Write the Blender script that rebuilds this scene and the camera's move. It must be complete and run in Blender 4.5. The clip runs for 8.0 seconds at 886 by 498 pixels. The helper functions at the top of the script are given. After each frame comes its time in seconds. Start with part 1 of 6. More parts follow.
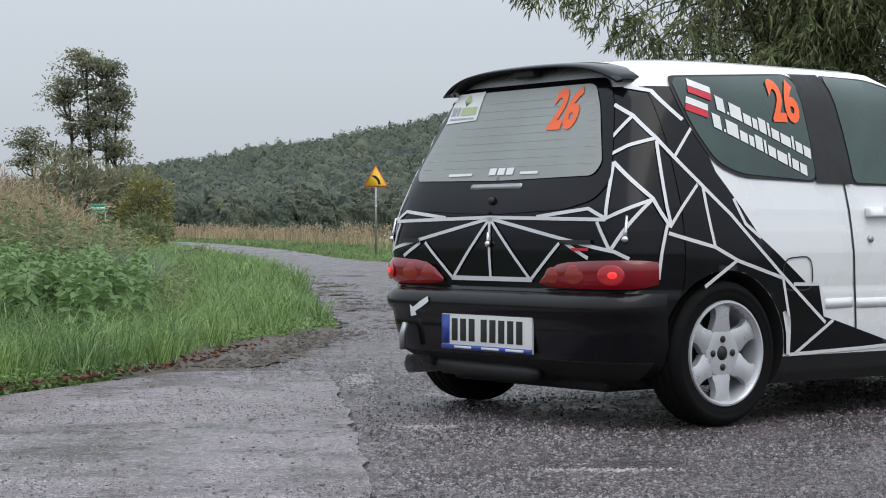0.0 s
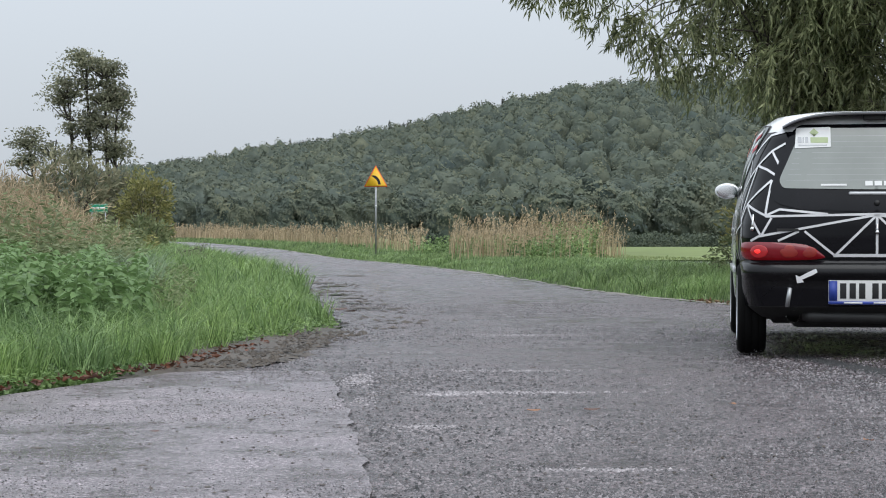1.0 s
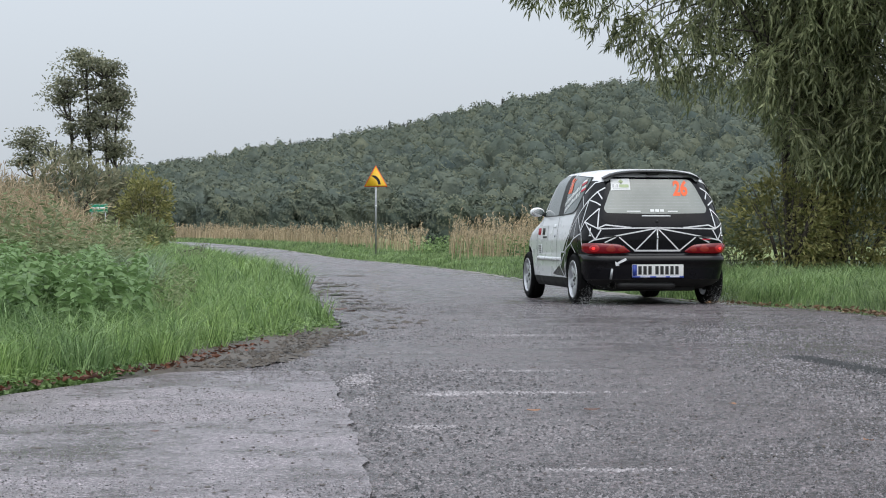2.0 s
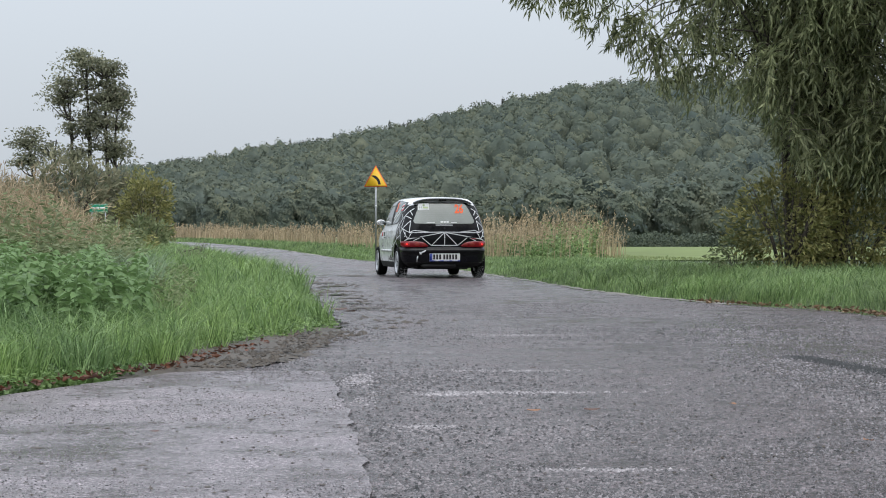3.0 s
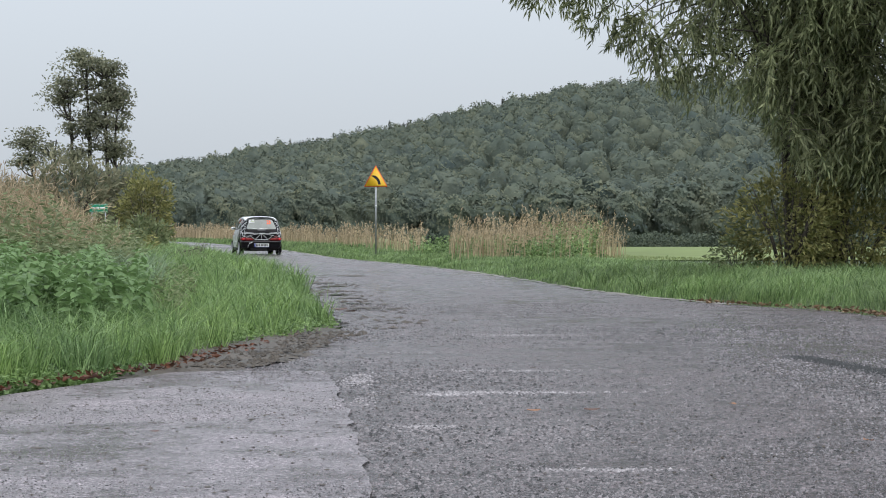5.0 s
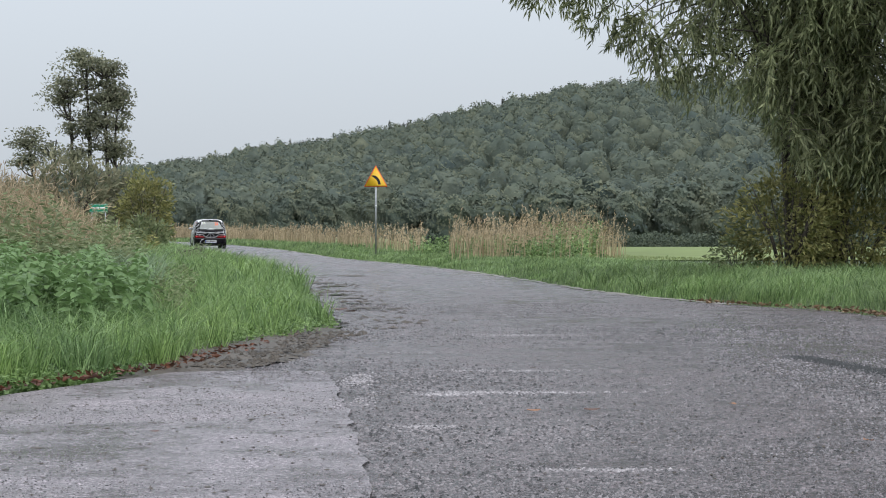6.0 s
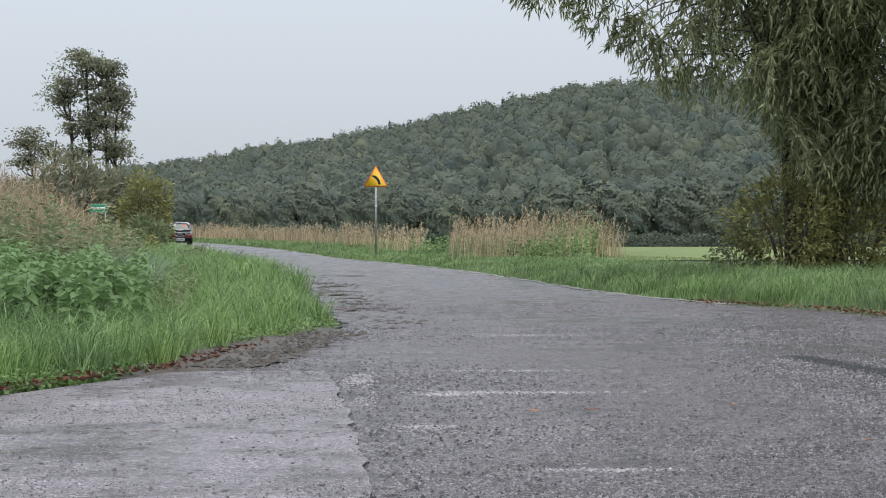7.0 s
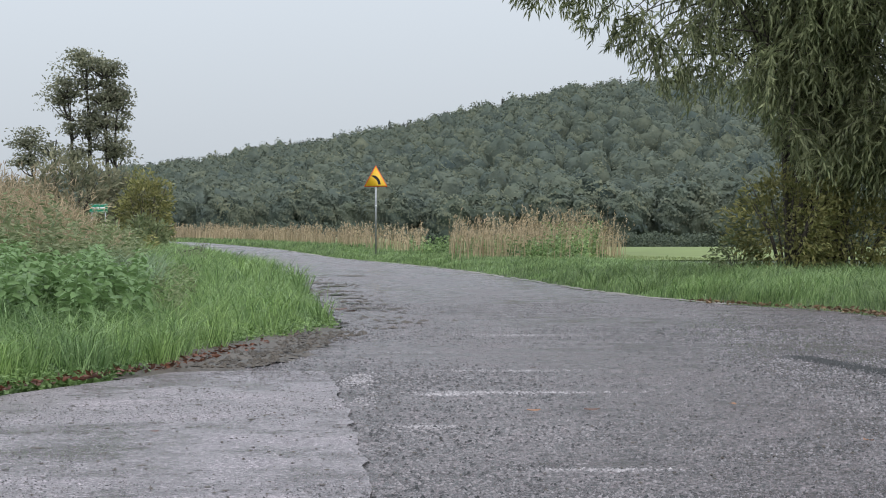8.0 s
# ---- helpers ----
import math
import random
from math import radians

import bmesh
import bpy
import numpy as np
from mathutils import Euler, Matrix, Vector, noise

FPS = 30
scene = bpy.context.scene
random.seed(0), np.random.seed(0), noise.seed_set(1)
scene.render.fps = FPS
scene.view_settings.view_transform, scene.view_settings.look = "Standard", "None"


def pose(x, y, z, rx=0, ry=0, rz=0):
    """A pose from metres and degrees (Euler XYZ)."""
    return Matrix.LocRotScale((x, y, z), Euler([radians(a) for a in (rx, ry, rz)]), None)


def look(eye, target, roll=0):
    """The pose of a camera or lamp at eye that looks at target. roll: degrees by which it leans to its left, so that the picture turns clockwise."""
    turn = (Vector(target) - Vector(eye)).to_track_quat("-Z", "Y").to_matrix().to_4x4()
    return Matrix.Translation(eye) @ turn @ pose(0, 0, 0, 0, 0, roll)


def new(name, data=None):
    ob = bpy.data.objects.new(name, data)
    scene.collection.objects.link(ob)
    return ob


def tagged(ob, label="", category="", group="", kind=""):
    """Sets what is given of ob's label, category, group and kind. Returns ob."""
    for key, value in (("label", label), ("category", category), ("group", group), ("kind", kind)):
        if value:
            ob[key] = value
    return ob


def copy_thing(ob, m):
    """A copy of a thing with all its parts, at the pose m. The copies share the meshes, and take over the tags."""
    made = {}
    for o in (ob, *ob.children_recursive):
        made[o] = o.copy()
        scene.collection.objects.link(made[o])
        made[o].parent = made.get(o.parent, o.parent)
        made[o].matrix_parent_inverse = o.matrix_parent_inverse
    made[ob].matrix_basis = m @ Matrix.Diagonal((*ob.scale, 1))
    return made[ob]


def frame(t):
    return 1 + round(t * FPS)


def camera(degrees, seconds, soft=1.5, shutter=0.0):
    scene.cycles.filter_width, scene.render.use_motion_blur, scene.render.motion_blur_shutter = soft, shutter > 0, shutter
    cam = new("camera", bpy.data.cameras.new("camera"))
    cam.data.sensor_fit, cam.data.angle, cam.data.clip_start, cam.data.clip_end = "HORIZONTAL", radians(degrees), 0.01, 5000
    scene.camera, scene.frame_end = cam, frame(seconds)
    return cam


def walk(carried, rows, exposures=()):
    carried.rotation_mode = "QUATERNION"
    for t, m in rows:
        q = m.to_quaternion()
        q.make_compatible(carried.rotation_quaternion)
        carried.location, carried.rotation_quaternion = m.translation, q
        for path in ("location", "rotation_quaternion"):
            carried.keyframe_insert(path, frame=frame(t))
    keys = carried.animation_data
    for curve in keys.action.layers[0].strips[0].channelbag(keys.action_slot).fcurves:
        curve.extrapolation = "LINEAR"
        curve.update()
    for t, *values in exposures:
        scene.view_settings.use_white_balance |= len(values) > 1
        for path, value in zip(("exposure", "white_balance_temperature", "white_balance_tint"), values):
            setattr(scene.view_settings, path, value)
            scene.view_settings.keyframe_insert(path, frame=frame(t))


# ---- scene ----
cam = camera(26.54, 8.0, soft=1.0, shutter=0.0)
EYE = (0.0, 0.0, 0.685)
AIM = (0.0, 100.0, 0.685 - 0.751)
walk(cam, [(0.0, look(EYE, AIM)), (8.0, look(EYE, AIM))], exposures=[(0.0, -0.12), (0.2, -0.05), (0.5, 0.0), (8.0, 0.0)])

# ---------------------------------------------------------------- light
world = bpy.data.worlds.new("overcast_sky")
scene.world = world
world.use_nodes = True
wn, wl = world.node_tree.nodes, world.node_tree.links
sky = wn.new("ShaderNodeTexSky")
sky.sky_type, sky.sun_disc = "NISHITA", False
sky.sun_elevation, sky.sun_rotation = radians(48), radians(150)
sky.air_density, sky.dust_density = 1.0, 4.0
cloud = wn.new("ShaderNodeMixRGB")
cloud.inputs[0].default_value = 0.90
cloud.inputs[2].default_value = (5.75, 6.25, 6.85, 1)
wl.new(sky.outputs[0], cloud.inputs[1])
# an overcast sky is brighter overhead than at the horizon
way_up = wn.new("ShaderNodeTexCoord")
height = wn.new("ShaderNodeSeparateXYZ")
zenith = wn.new("ShaderNodeMapRange")
zenith.inputs[1].default_value, zenith.inputs[2].default_value = 0.0, 1.0
zenith.inputs[3].default_value, zenith.inputs[4].default_value = 1.0, 3.0
bright = wn.new("ShaderNodeVectorMath")
bright.operation = "SCALE"
wl.new(way_up.outputs["Generated"], height.inputs[0])
wl.new(height.outputs[2], zenith.inputs[0])
wl.new(cloud.outputs[0], bright.inputs[0])
wl.new(zenith.outputs[0], bright.inputs["Scale"])
wl.new(bright.outputs[0], wn["Background"].inputs[0])
wn["Background"].inputs[1].default_value = 0.1

sun_data = bpy.data.lights.new("sun", "SUN")
sun_data.energy, sun_data.angle, sun_data.color = 1.0, radians(50), (1.0, 0.985, 0.96)
sun = new("sun", sun_data)
sun.matrix_world = look((0, 0, 60), (-12, 20, 0))


# ---------------------------------------------------------------- materials
def material(name):
    m = bpy.data.materials.new(name)
    m.use_nodes = True
    return m, m.node_tree.nodes, m.node_tree.links, m.node_tree.nodes["Principled BSDF"]


def ramp(nodes, stops):
    r = nodes.new("ShaderNodeValToRGB")
    while len(r.color_ramp.elements) < len(stops):
        r.color_ramp.elements.new(0.5)
    for e, (p, c) in zip(r.color_ramp.elements, stops):
        e.position = p
        e.color = (*c, 1) if len(c) == 3 else c
    return r


def noise_tex(nodes, links, scale, detail=6, rough=0.6, coords="Object", stretch=(1, 1, 1)):
    t = nodes.new("ShaderNodeTexNoise")
    t.inputs["Scale"].default_value, t.inputs["Detail"].default_value, t.inputs["Roughness"].default_value = scale, detail, rough
    c = nodes.new("ShaderNodeTexCoord")
    mp = nodes.new("ShaderNodeMapping")
    mp.inputs["Scale"].default_value = stretch
    links.new(c.outputs[coords], mp.inputs[0])
    links.new(mp.outputs[0], t.inputs["Vector"])
    return t


def mixer(nodes, links, kind, fac, a, b):
    m = nodes.new("ShaderNodeMixRGB")
    m.blend_type = kind
    for sock, v in zip(m.inputs, (fac, a, b)):
        if isinstance(v, (int, float)):
            sock.default_value = v
        elif isinstance(v, tuple):
            sock.default_value = (*v, 1)
        else:
            links.new(v, sock)
    return m


def bump(nodes, links, bsdf, height, strength, distance):
    b = nodes.new("ShaderNodeBump")
    b.inputs["Strength"].default_value, b.inputs["Distance"].default_value = strength, distance
    links.new(height, b.inputs["Height"])
    links.new(b.outputs[0], bsdf.inputs["Normal"])
    return b


def plain(name, colour, rough=0.5, metal=0.0, vary=0.12, scale=9.0, spec=0.5, coat=0.0, relief=0.0):
    """A paint, plastic or metal with slight mottling in colour and gloss."""
    m, n, l, b = material(name)
    t = noise_tex(n, l, scale)
    dark = tuple(c * (1 - vary) for c in colour)
    light = tuple(min(1, c * (1 + vary)) for c in colour)
    r = ramp(n, [(0.3, dark), (0.7, light)])
    l.new(t.outputs[0], r.inputs[0])
    l.new(r.outputs[0], b.inputs["Base Color"])
    rr = ramp(n, [(0.3, (rough * 0.8,) * 3), (0.75, (min(1, rough * 1.25),) * 3)])
    l.new(t.outputs[0], rr.inputs[0])
    l.new(rr.outputs[0], b.inputs["Roughness"])
    b.inputs["Metallic"].default_value = metal
    b.inputs["Specular IOR Level"].default_value = spec
    b.inputs["Coat Weight"].default_value = coat
    if relief:
        bump(n, l, b, noise_tex(n, l, scale * 14).outputs[0], 0.5, relief)
    return m


def leafy(name, low, high, patch_scale=0.6, patch=(0.75, 1.2), rough=0.55, through_light=0.35, spec=0.3):
    """Foliage: every blade or leaf has its own tone, and whole patches are lighter or darker."""
    m, n, l, b = material(name)
    g = n.new("ShaderNodeNewGeometry")
    r = ramp(n, [(0.0, low), (1.0, high)])
    l.new(g.outputs["Random Per Island"], r.inputs[0])
    t = noise_tex(n, l, patch_scale, 3)
    pr = ramp(n, [(q, v if isinstance(v, tuple) else (v,) * 3) for q, v in zip((0.34, 0.66), patch)])
    l.new(t.outputs[0], pr.inputs[0])
    c = mixer(n, l, "MULTIPLY", 1.0, r.outputs[0], pr.outputs[0])
    l.new(c.outputs[0], b.inputs["Base Color"])
    b.inputs["Roughness"].default_value = rough
    b.inputs["Specular IOR Level"].default_value = spec
    tr = n.new("ShaderNodeBsdfTranslucent")
    l.new(c.outputs[0], tr.inputs[0])
    mix = n.new("ShaderNodeMixShader")
    mix.inputs[0].default_value = through_light
    l.new(b.outputs[0], mix.inputs[1])
    l.new(tr.outputs[0], mix.inputs[2])
    l.new(mix.outputs[0], n["Material Output"].inputs[0])
    return m


def wet_asphalt(name, stone, binder, grain, wet, rel, stretch=(1.6, 0.35, 1)):
    """Worn wet asphalt: pale aggregate in dark binder, wet films in the hollows."""
    m, n, l, b = material(name)
    tc = n.new("ShaderNodeTexCoord")
    cells = []
    for s in (grain, grain * 2.3):
        vor = n.new("ShaderNodeTexVoronoi")
        vor.inputs["Scale"].default_value = s
        l.new(tc.outputs["Object"], vor.inputs["Vector"])
        cells.append(vor)
    mottle = noise_tex(n, l, 2.2, 10, 0.72)
    broad = noise_tex(n, l, 0.35, 4, 0.5, stretch=stretch)
    tone = n.new("ShaderNodeSeparateColor")
    l.new(cells[0].outputs["Color"], tone.inputs[0])
    tone2 = n.new("ShaderNodeSeparateColor")
    l.new(cells[1].outputs["Color"], tone2.inputs[0])
    both = mixer(n, l, "MIX", 0.45, tone.outputs[0], tone2.outputs[1])
    cell = ramp(n, [(0.18, binder), (0.50, tuple((a + c) / 2 for a, c in zip(binder, stone))), (0.68, stone), (0.90, tuple(min(1, c * 2.4) for c in stone))])
    l.new(both.outputs[0], cell.inputs[0])
    mr = ramp(n, [(0.32, (0.50, 0.49, 0.48)), (0.68, (1.35, 1.34, 1.32))])
    l.new(mottle.outputs[0], mr.inputs[0])
    c1 = mixer(n, l, "MULTIPLY", 1.0, cell.outputs[0], mr.outputs[0])
    br = ramp(n, [(0.35, (0.78, 0.78, 0.80)), (0.66, (1.15, 1.14, 1.12))])
    l.new(broad.outputs[0], br.inputs[0])
    c2 = mixer(n, l, "MULTIPLY", 1.0, c1.outputs[0], br.outputs[0])
    l.new(c2.outputs[0], b.inputs["Base Color"])
    film = ramp(n, [(0.40, (wet,) * 3), (0.58, (min(0.9, wet + 0.34),) * 3)])
    fm = mixer(n, l, "MIX", 0.45, mottle.outputs[0], broad.outputs[0])
    l.new(fm.outputs[0], film.inputs[0])
    l.new(film.outputs[0], b.inputs["Roughness"])
    b.inputs["Specular IOR Level"].default_value = 0.5
    h1 = mixer(n, l, "MIX", 0.35, cells[0].outputs["Distance"], cells[1].outputs["Distance"])
    b1 = bump(n, l, b, h1.outputs[0], 1.0, rel)
    b2 = n.new("ShaderNodeBump")
    b2.inputs["Strength"].default_value, b2.inputs["Distance"].default_value = 0.8, 0.011
    l.new(mottle.outputs[0], b2.inputs["Height"])
    l.new(b2.outputs[0], b1.inputs["Normal"])
    return m


M_ROAD = wet_asphalt("worn_wet_asphalt", (0.145, 0.116, 0.125), (0.008, 0.007, 0.0075), 85, 0.09, 0.014)
M_PATCH = wet_asphalt("smooth_wet_asphalt", (0.275, 0.238, 0.260), (0.100, 0.087, 0.096), 120, 0.12, 0.010, (0.5, 1.4, 1))
M_MUD = plain("wet_mud", (0.066, 0.051, 0.037), 0.55, vary=0.6, scale=7, relief=0.03)
M_GRAVEL = plain("pale_verge_grit", (0.20, 0.185, 0.165), 0.7, vary=0.4, scale=14, relief=0.01)
M_SOIL = plain("grassy_soil", (0.055, 0.075, 0.030), 0.9, vary=0.5, scale=2.0, relief=0.02)
M_GRASS = leafy("grass", (0.060, 0.124, 0.024), (0.385, 0.52, 0.215), 1.6, ((0.62, 0.70, 0.74), (1.24, 1.24, 1.12)), 0.42, 0.38, 0.42)
M_VERGE = leafy("verge_grass", (0.060, 0.125, 0.032), (0.34, 0.46, 0.19), 0.9, (0.62, 1.28), 0.4, 0.35, 0.4)
M_FIELD_GRASS = leafy("field_grass", (0.14, 0.19, 0.070), (0.27, 0.31, 0.13), 0.6, (0.8, 1.2))
M_DRY = leafy("dry_grass", (0.26, 0.20, 0.105), (0.66, 0.52, 0.36), 0.5, (0.65, 1.2))
M_WEED = leafy("weed_leaf", (0.115, 0.160, 0.064), (0.33, 0.36, 0.195), 0.8, (0.7, 1.2))
M_NETTLE = leafy("nettle_leaf", (0.092, 0.170, 0.052), (0.235, 0.355, 0.145), 1.5, (0.75, 1.2))
M_WILLOW = leafy("willow_leaf", (0.090, 0.115, 0.054), (0.37, 0.39, 0.21), 1.2, (0.62, 1.3), 0.45, 0.48)
M_SHRUB = leafy("shrub_leaf", (0.125, 0.145, 0.048), (0.39, 0.36, 0.145), 1.1, (0.6, 1.25))
# roadside tree and bush leaves: colour lightened to stand for haze
M_TREE = leafy("tree_leaf", (0.140, 0.158, 0.105), (0.35, 0.34, 0.235), 0.5, (0.65, 1.25), 0.6, 0.40)
M_BUSH = leafy("bush_leaf", (0.150, 0.165, 0.100), (0.36, 0.34, 0.22), 0.5, (0.65, 1.25), 0.6, 0.45)
# far woods: distance haze is painted in, base colours lifted towards blue-grey
M_WOOD_FAR = leafy("hazed_far_leaf", (0.106, 0.132, 0.117), (0.148, 0.168, 0.132), 0.030, ((0.84, 0.88, 0.94), (1.20, 1.14, 1.00)), 0.9, 0.15, 0.03)
M_WOOD_NEAR = leafy("hazed_belt_leaf", (0.092, 0.116, 0.098), (0.124, 0.142, 0.108), 0.050, ((0.84, 0.89, 0.93), (1.18, 1.14, 1.0)), 0.9, 0.15, 0.03)
M_WOOD_TIP = leafy("hazed_leaf_clump", (0.124, 0.150, 0.128), (0.160, 0.180, 0.142), 0.085, ((0.72, 0.78, 0.86), (1.32, 1.22, 1.02)), 0.9, 0.25, 0.03)
for _m in (M_WOOD_FAR, M_WOOD_NEAR):
    _t = _m.node_tree
    bump(_t.nodes, _t.links, _t.nodes["Principled BSDF"], noise_tex(_t.nodes, _t.links, 1.5, 4).outputs[0], 0.7, 0.5)
# ridge firs: darker, with the same haze painted into the colour
M_FIR_FAR = leafy("hazed_fir_needle", (0.070, 0.088, 0.084), (0.098, 0.116, 0.106), 0.055, (0.7, 1.2), 0.8, 0.15, 0.1)
M_CHIP = leafy("wet_road_stone", (0.004, 0.004, 0.004), (0.25, 0.224, 0.230), 1.2, (0.8, 1.2), 0.22, 0.0, 0.5)
M_BARK = plain("bark", (0.060, 0.050, 0.042), 0.85, vary=0.4, scale=12, relief=0.02)
M_WHITE = plain("white_car_paint", (0.79, 0.80, 0.81), 0.28, vary=0.03, scale=3, coat=0.6)
M_BLACK = plain("black_wrap", (0.006, 0.006, 0.008), 0.12, vary=0.3, scale=4, spec=0.24)
M_BUMPER = plain("black_bumper_plastic", (0.007, 0.007, 0.008), 0.18, vary=0.25, scale=6, spec=0.30)
M_UNDER = plain("dark_underbody", (0.012, 0.012, 0.012), 0.8, vary=0.4)
M_TAPE = plain("white_tape", (0.70, 0.70, 0.71), 0.4, vary=0.04)
M_RUBBER = plain("wet_tyre_rubber", (0.006, 0.006, 0.006), 0.8, vary=0.3, scale=20, spec=0.12)
M_RIM = plain("silver_alloy", (0.52, 0.53, 0.55), 0.30, metal=0.35, vary=0.06)
M_STEEL = plain("grey_steel", (0.38, 0.39, 0.40), 0.4, metal=0.7, vary=0.15)
M_PIPE = plain("bright_pipe_steel", (0.80, 0.79, 0.78), 0.2, metal=0.95, vary=0.1)
M_DULL = plain("dull_dark_steel", (0.03, 0.03, 0.03), 0.5, metal=0.3, vary=0.3)
# pale tone stands for the sky mirrored in the wet road
M_PALE_CHIP = leafy("pale_glint_stone", (0.15, 0.135, 0.14), (0.42, 0.385, 0.395), 1.2, (0.8, 1.2), 0.2, 0.0, 0.5)
M_CHROME = plain("bright_steel", (0.7, 0.7, 0.7), 0.18, metal=1.0, vary=0.05)
M_REAR_GLASS = plain("grey_rear_glass", (0.26, 0.28, 0.262), 0.14, vary=0.10, scale=2.5, coat=0.15, spec=0.5)
M_SIDE_GLASS = plain("dark_green_glass", (0.018, 0.045, 0.036), 0.05, vary=0.5, scale=2.2, coat=0.4)
M_SEAL = plain("black_rubber_seal", (0.012, 0.012, 0.012), 0.6)
M_RED = plain("red_lamp_lens", (0.115, 0.003, 0.009), 0.10, vary=0.4, scale=10, coat=0.3)
_b = M_RED.node_tree.nodes["Principled BSDF"]
_b.inputs["Emission Color"].default_value = (1.0, 0.02, 0.03, 1)
_b.inputs["Emission Strength"].default_value = 0.06
M_AMBER = plain("amber_lamp_lens", (0.26, 0.022, 0.016), 0.13, vary=0.25, coat=0.3)
M_ORANGE = plain("orange_numeral", (0.93, 0.13, 0.025), 0.4, vary=0.04)
M_PLATE = plain("white_plate", (0.72, 0.72, 0.70), 0.4, vary=0.05)
M_BLUE = plain("blue_plate_strip", (0.03, 0.06, 0.32), 0.4)
M_INK = plain("black_ink", (0.012, 0.012, 0.012), 0.5)
M_STICK = plain("white_sticker", (0.74, 0.75, 0.74), 0.45, vary=0.05)
M_STICK_GREEN = plain("green_print", (0.42, 0.50, 0.28), 0.5)
M_FLAG_RED = plain("red_print", (0.55, 0.015, 0.04), 0.45)
M_SIGN_Y = plain("yellow_sign_film", (0.78, 0.46, 0.015), 0.45, vary=0.06)
M_SIGN_R = plain("red_orange_sign_rim", (0.72, 0.12, 0.02), 0.45, vary=0.08)
M_SIGN_G = plain("green_sign_film", (0.012, 0.27, 0.15), 0.45, vary=0.1)
M_LEAF = leafy("fallen_leaf", (0.22, 0.075, 0.030), (0.50, 0.24, 0.09), 3.0, (0.8, 1.1), 0.4, 0.1)
M_LITTER = leafy("tan_litter", (0.09, 0.055, 0.030), (0.24, 0.15, 0.080), 3.0, (0.7, 1.2), 0.5, 0.1)
M_WATER = plain("standing_water", (0.035, 0.032, 0.028), 0.05, vary=0.1)
M_DROPS = leafy("water_drops", (0.55, 0.56, 0.57), (0.75, 0.76, 0.77), 1.0, (0.9, 1.1), 0.1, 0.5, 0.5)
M_LEAF_RED = leafy("red_brown_litter", (0.07, 0.030, 0.018), (0.20, 0.075, 0.042), 3.0, (0.7, 1.2), 0.4, 0.1)

m, n, l, b = material("glowing_tail_light")
b.inputs["Base Color"].default_value = (0.5, 0.01, 0.01, 1)
b.inputs["Emission Color"].default_value = (1.0, 0.035, 0.03, 1)
b.inputs["Emission Strength"].default_value = 1.3
M_GLOW = m
M_DIM_GLOW = plain("lit_lamp_lens", (0.30, 0.008, 0.014), 0.12, vary=0.2, scale=14, coat=0.5)
_b = M_DIM_GLOW.node_tree.nodes["Principled BSDF"]
_b.inputs["Emission Color"].default_value = (1.0, 0.03, 0.03, 1)
_b.inputs["Emission Strength"].default_value = 0.10


# ---------------------------------------------------------------- mesh tools
def part(name, bm, mat, parent=None, label="", smooth=True):
    me = bpy.data.meshes.new(name)
    bm.to_mesh(me)
    bm.free()
    for p in me.polygons:
        p.use_smooth = smooth
    for mm in (mat if isinstance(mat, (list, tuple)) else [mat]):
        me.materials.append(mm)
    ob = new(name, me)
    if parent:
        ob.parent = parent
    return tagged(ob, label)


def from_arrays(name, verts, faces, mat, parent=None, label="", smooth=False):
    """A mesh from numpy arrays; faces all have the same number of corners."""
    me = bpy.data.meshes.new(name)
    k = faces.shape[1]
    me.vertices.add(len(verts))
    me.vertices.foreach_set("co", np.asarray(verts, np.float32).ravel())
    me.loops.add(faces.size)
    me.loops.foreach_set("vertex_index", np.asarray(faces, np.int32).ravel())
    me.polygons.add(len(faces))
    me.polygons.foreach_set("loop_start", np.arange(0, faces.size, k, dtype=np.int32))
    me.polygons.foreach_set("use_smooth", np.full(len(faces), smooth))
    me.update(calc_edges=True)
    me.materials.append(mat)
    ob = new(name, me)
    if parent:
        ob.parent = parent
    return tagged(ob, label)


def lerp(x, xs, ys):
    return np.interp(x, xs, ys)


def rounded(points, r=0.03, n=4):
    """A polygon with its corners rounded."""
    out = []
    for i, p in enumerate(points):
        a, b, c = Vector(points[i - 1]), Vector(p), Vector(points[(i + 1) % len(points)])
        ra = min(r, (a - b).length * 0.45, (c - b).length * 0.45)
        s, e = b + (a - b).normalized() * ra, b + (c - b).normalized() * ra
        for k in range(n + 1):
            t = k / n
            out.append(tuple((1 - t) ** 2 * s + 2 * t * (1 - t) * b + t * t * e))
    return out


def box_bm(x0, x1, y0, y1, z0, z1, bev=0.0, bm=None):
    bm = bm or bmesh.new()
    m = Matrix.LocRotScale(((x0 + x1) / 2, (y0 + y1) / 2, (z0 + z1) / 2), None, (x1 - x0, y1 - y0, z1 - z0))
    r = bmesh.ops.create_cube(bm, size=1, matrix=m)
    if bev:
        es = list({e for v in r["verts"] for e in v.link_edges})
        bmesh.ops.bevel(bm, geom=es, offset=bev, segments=2, affect="EDGES", profile=0.6)
    return bm


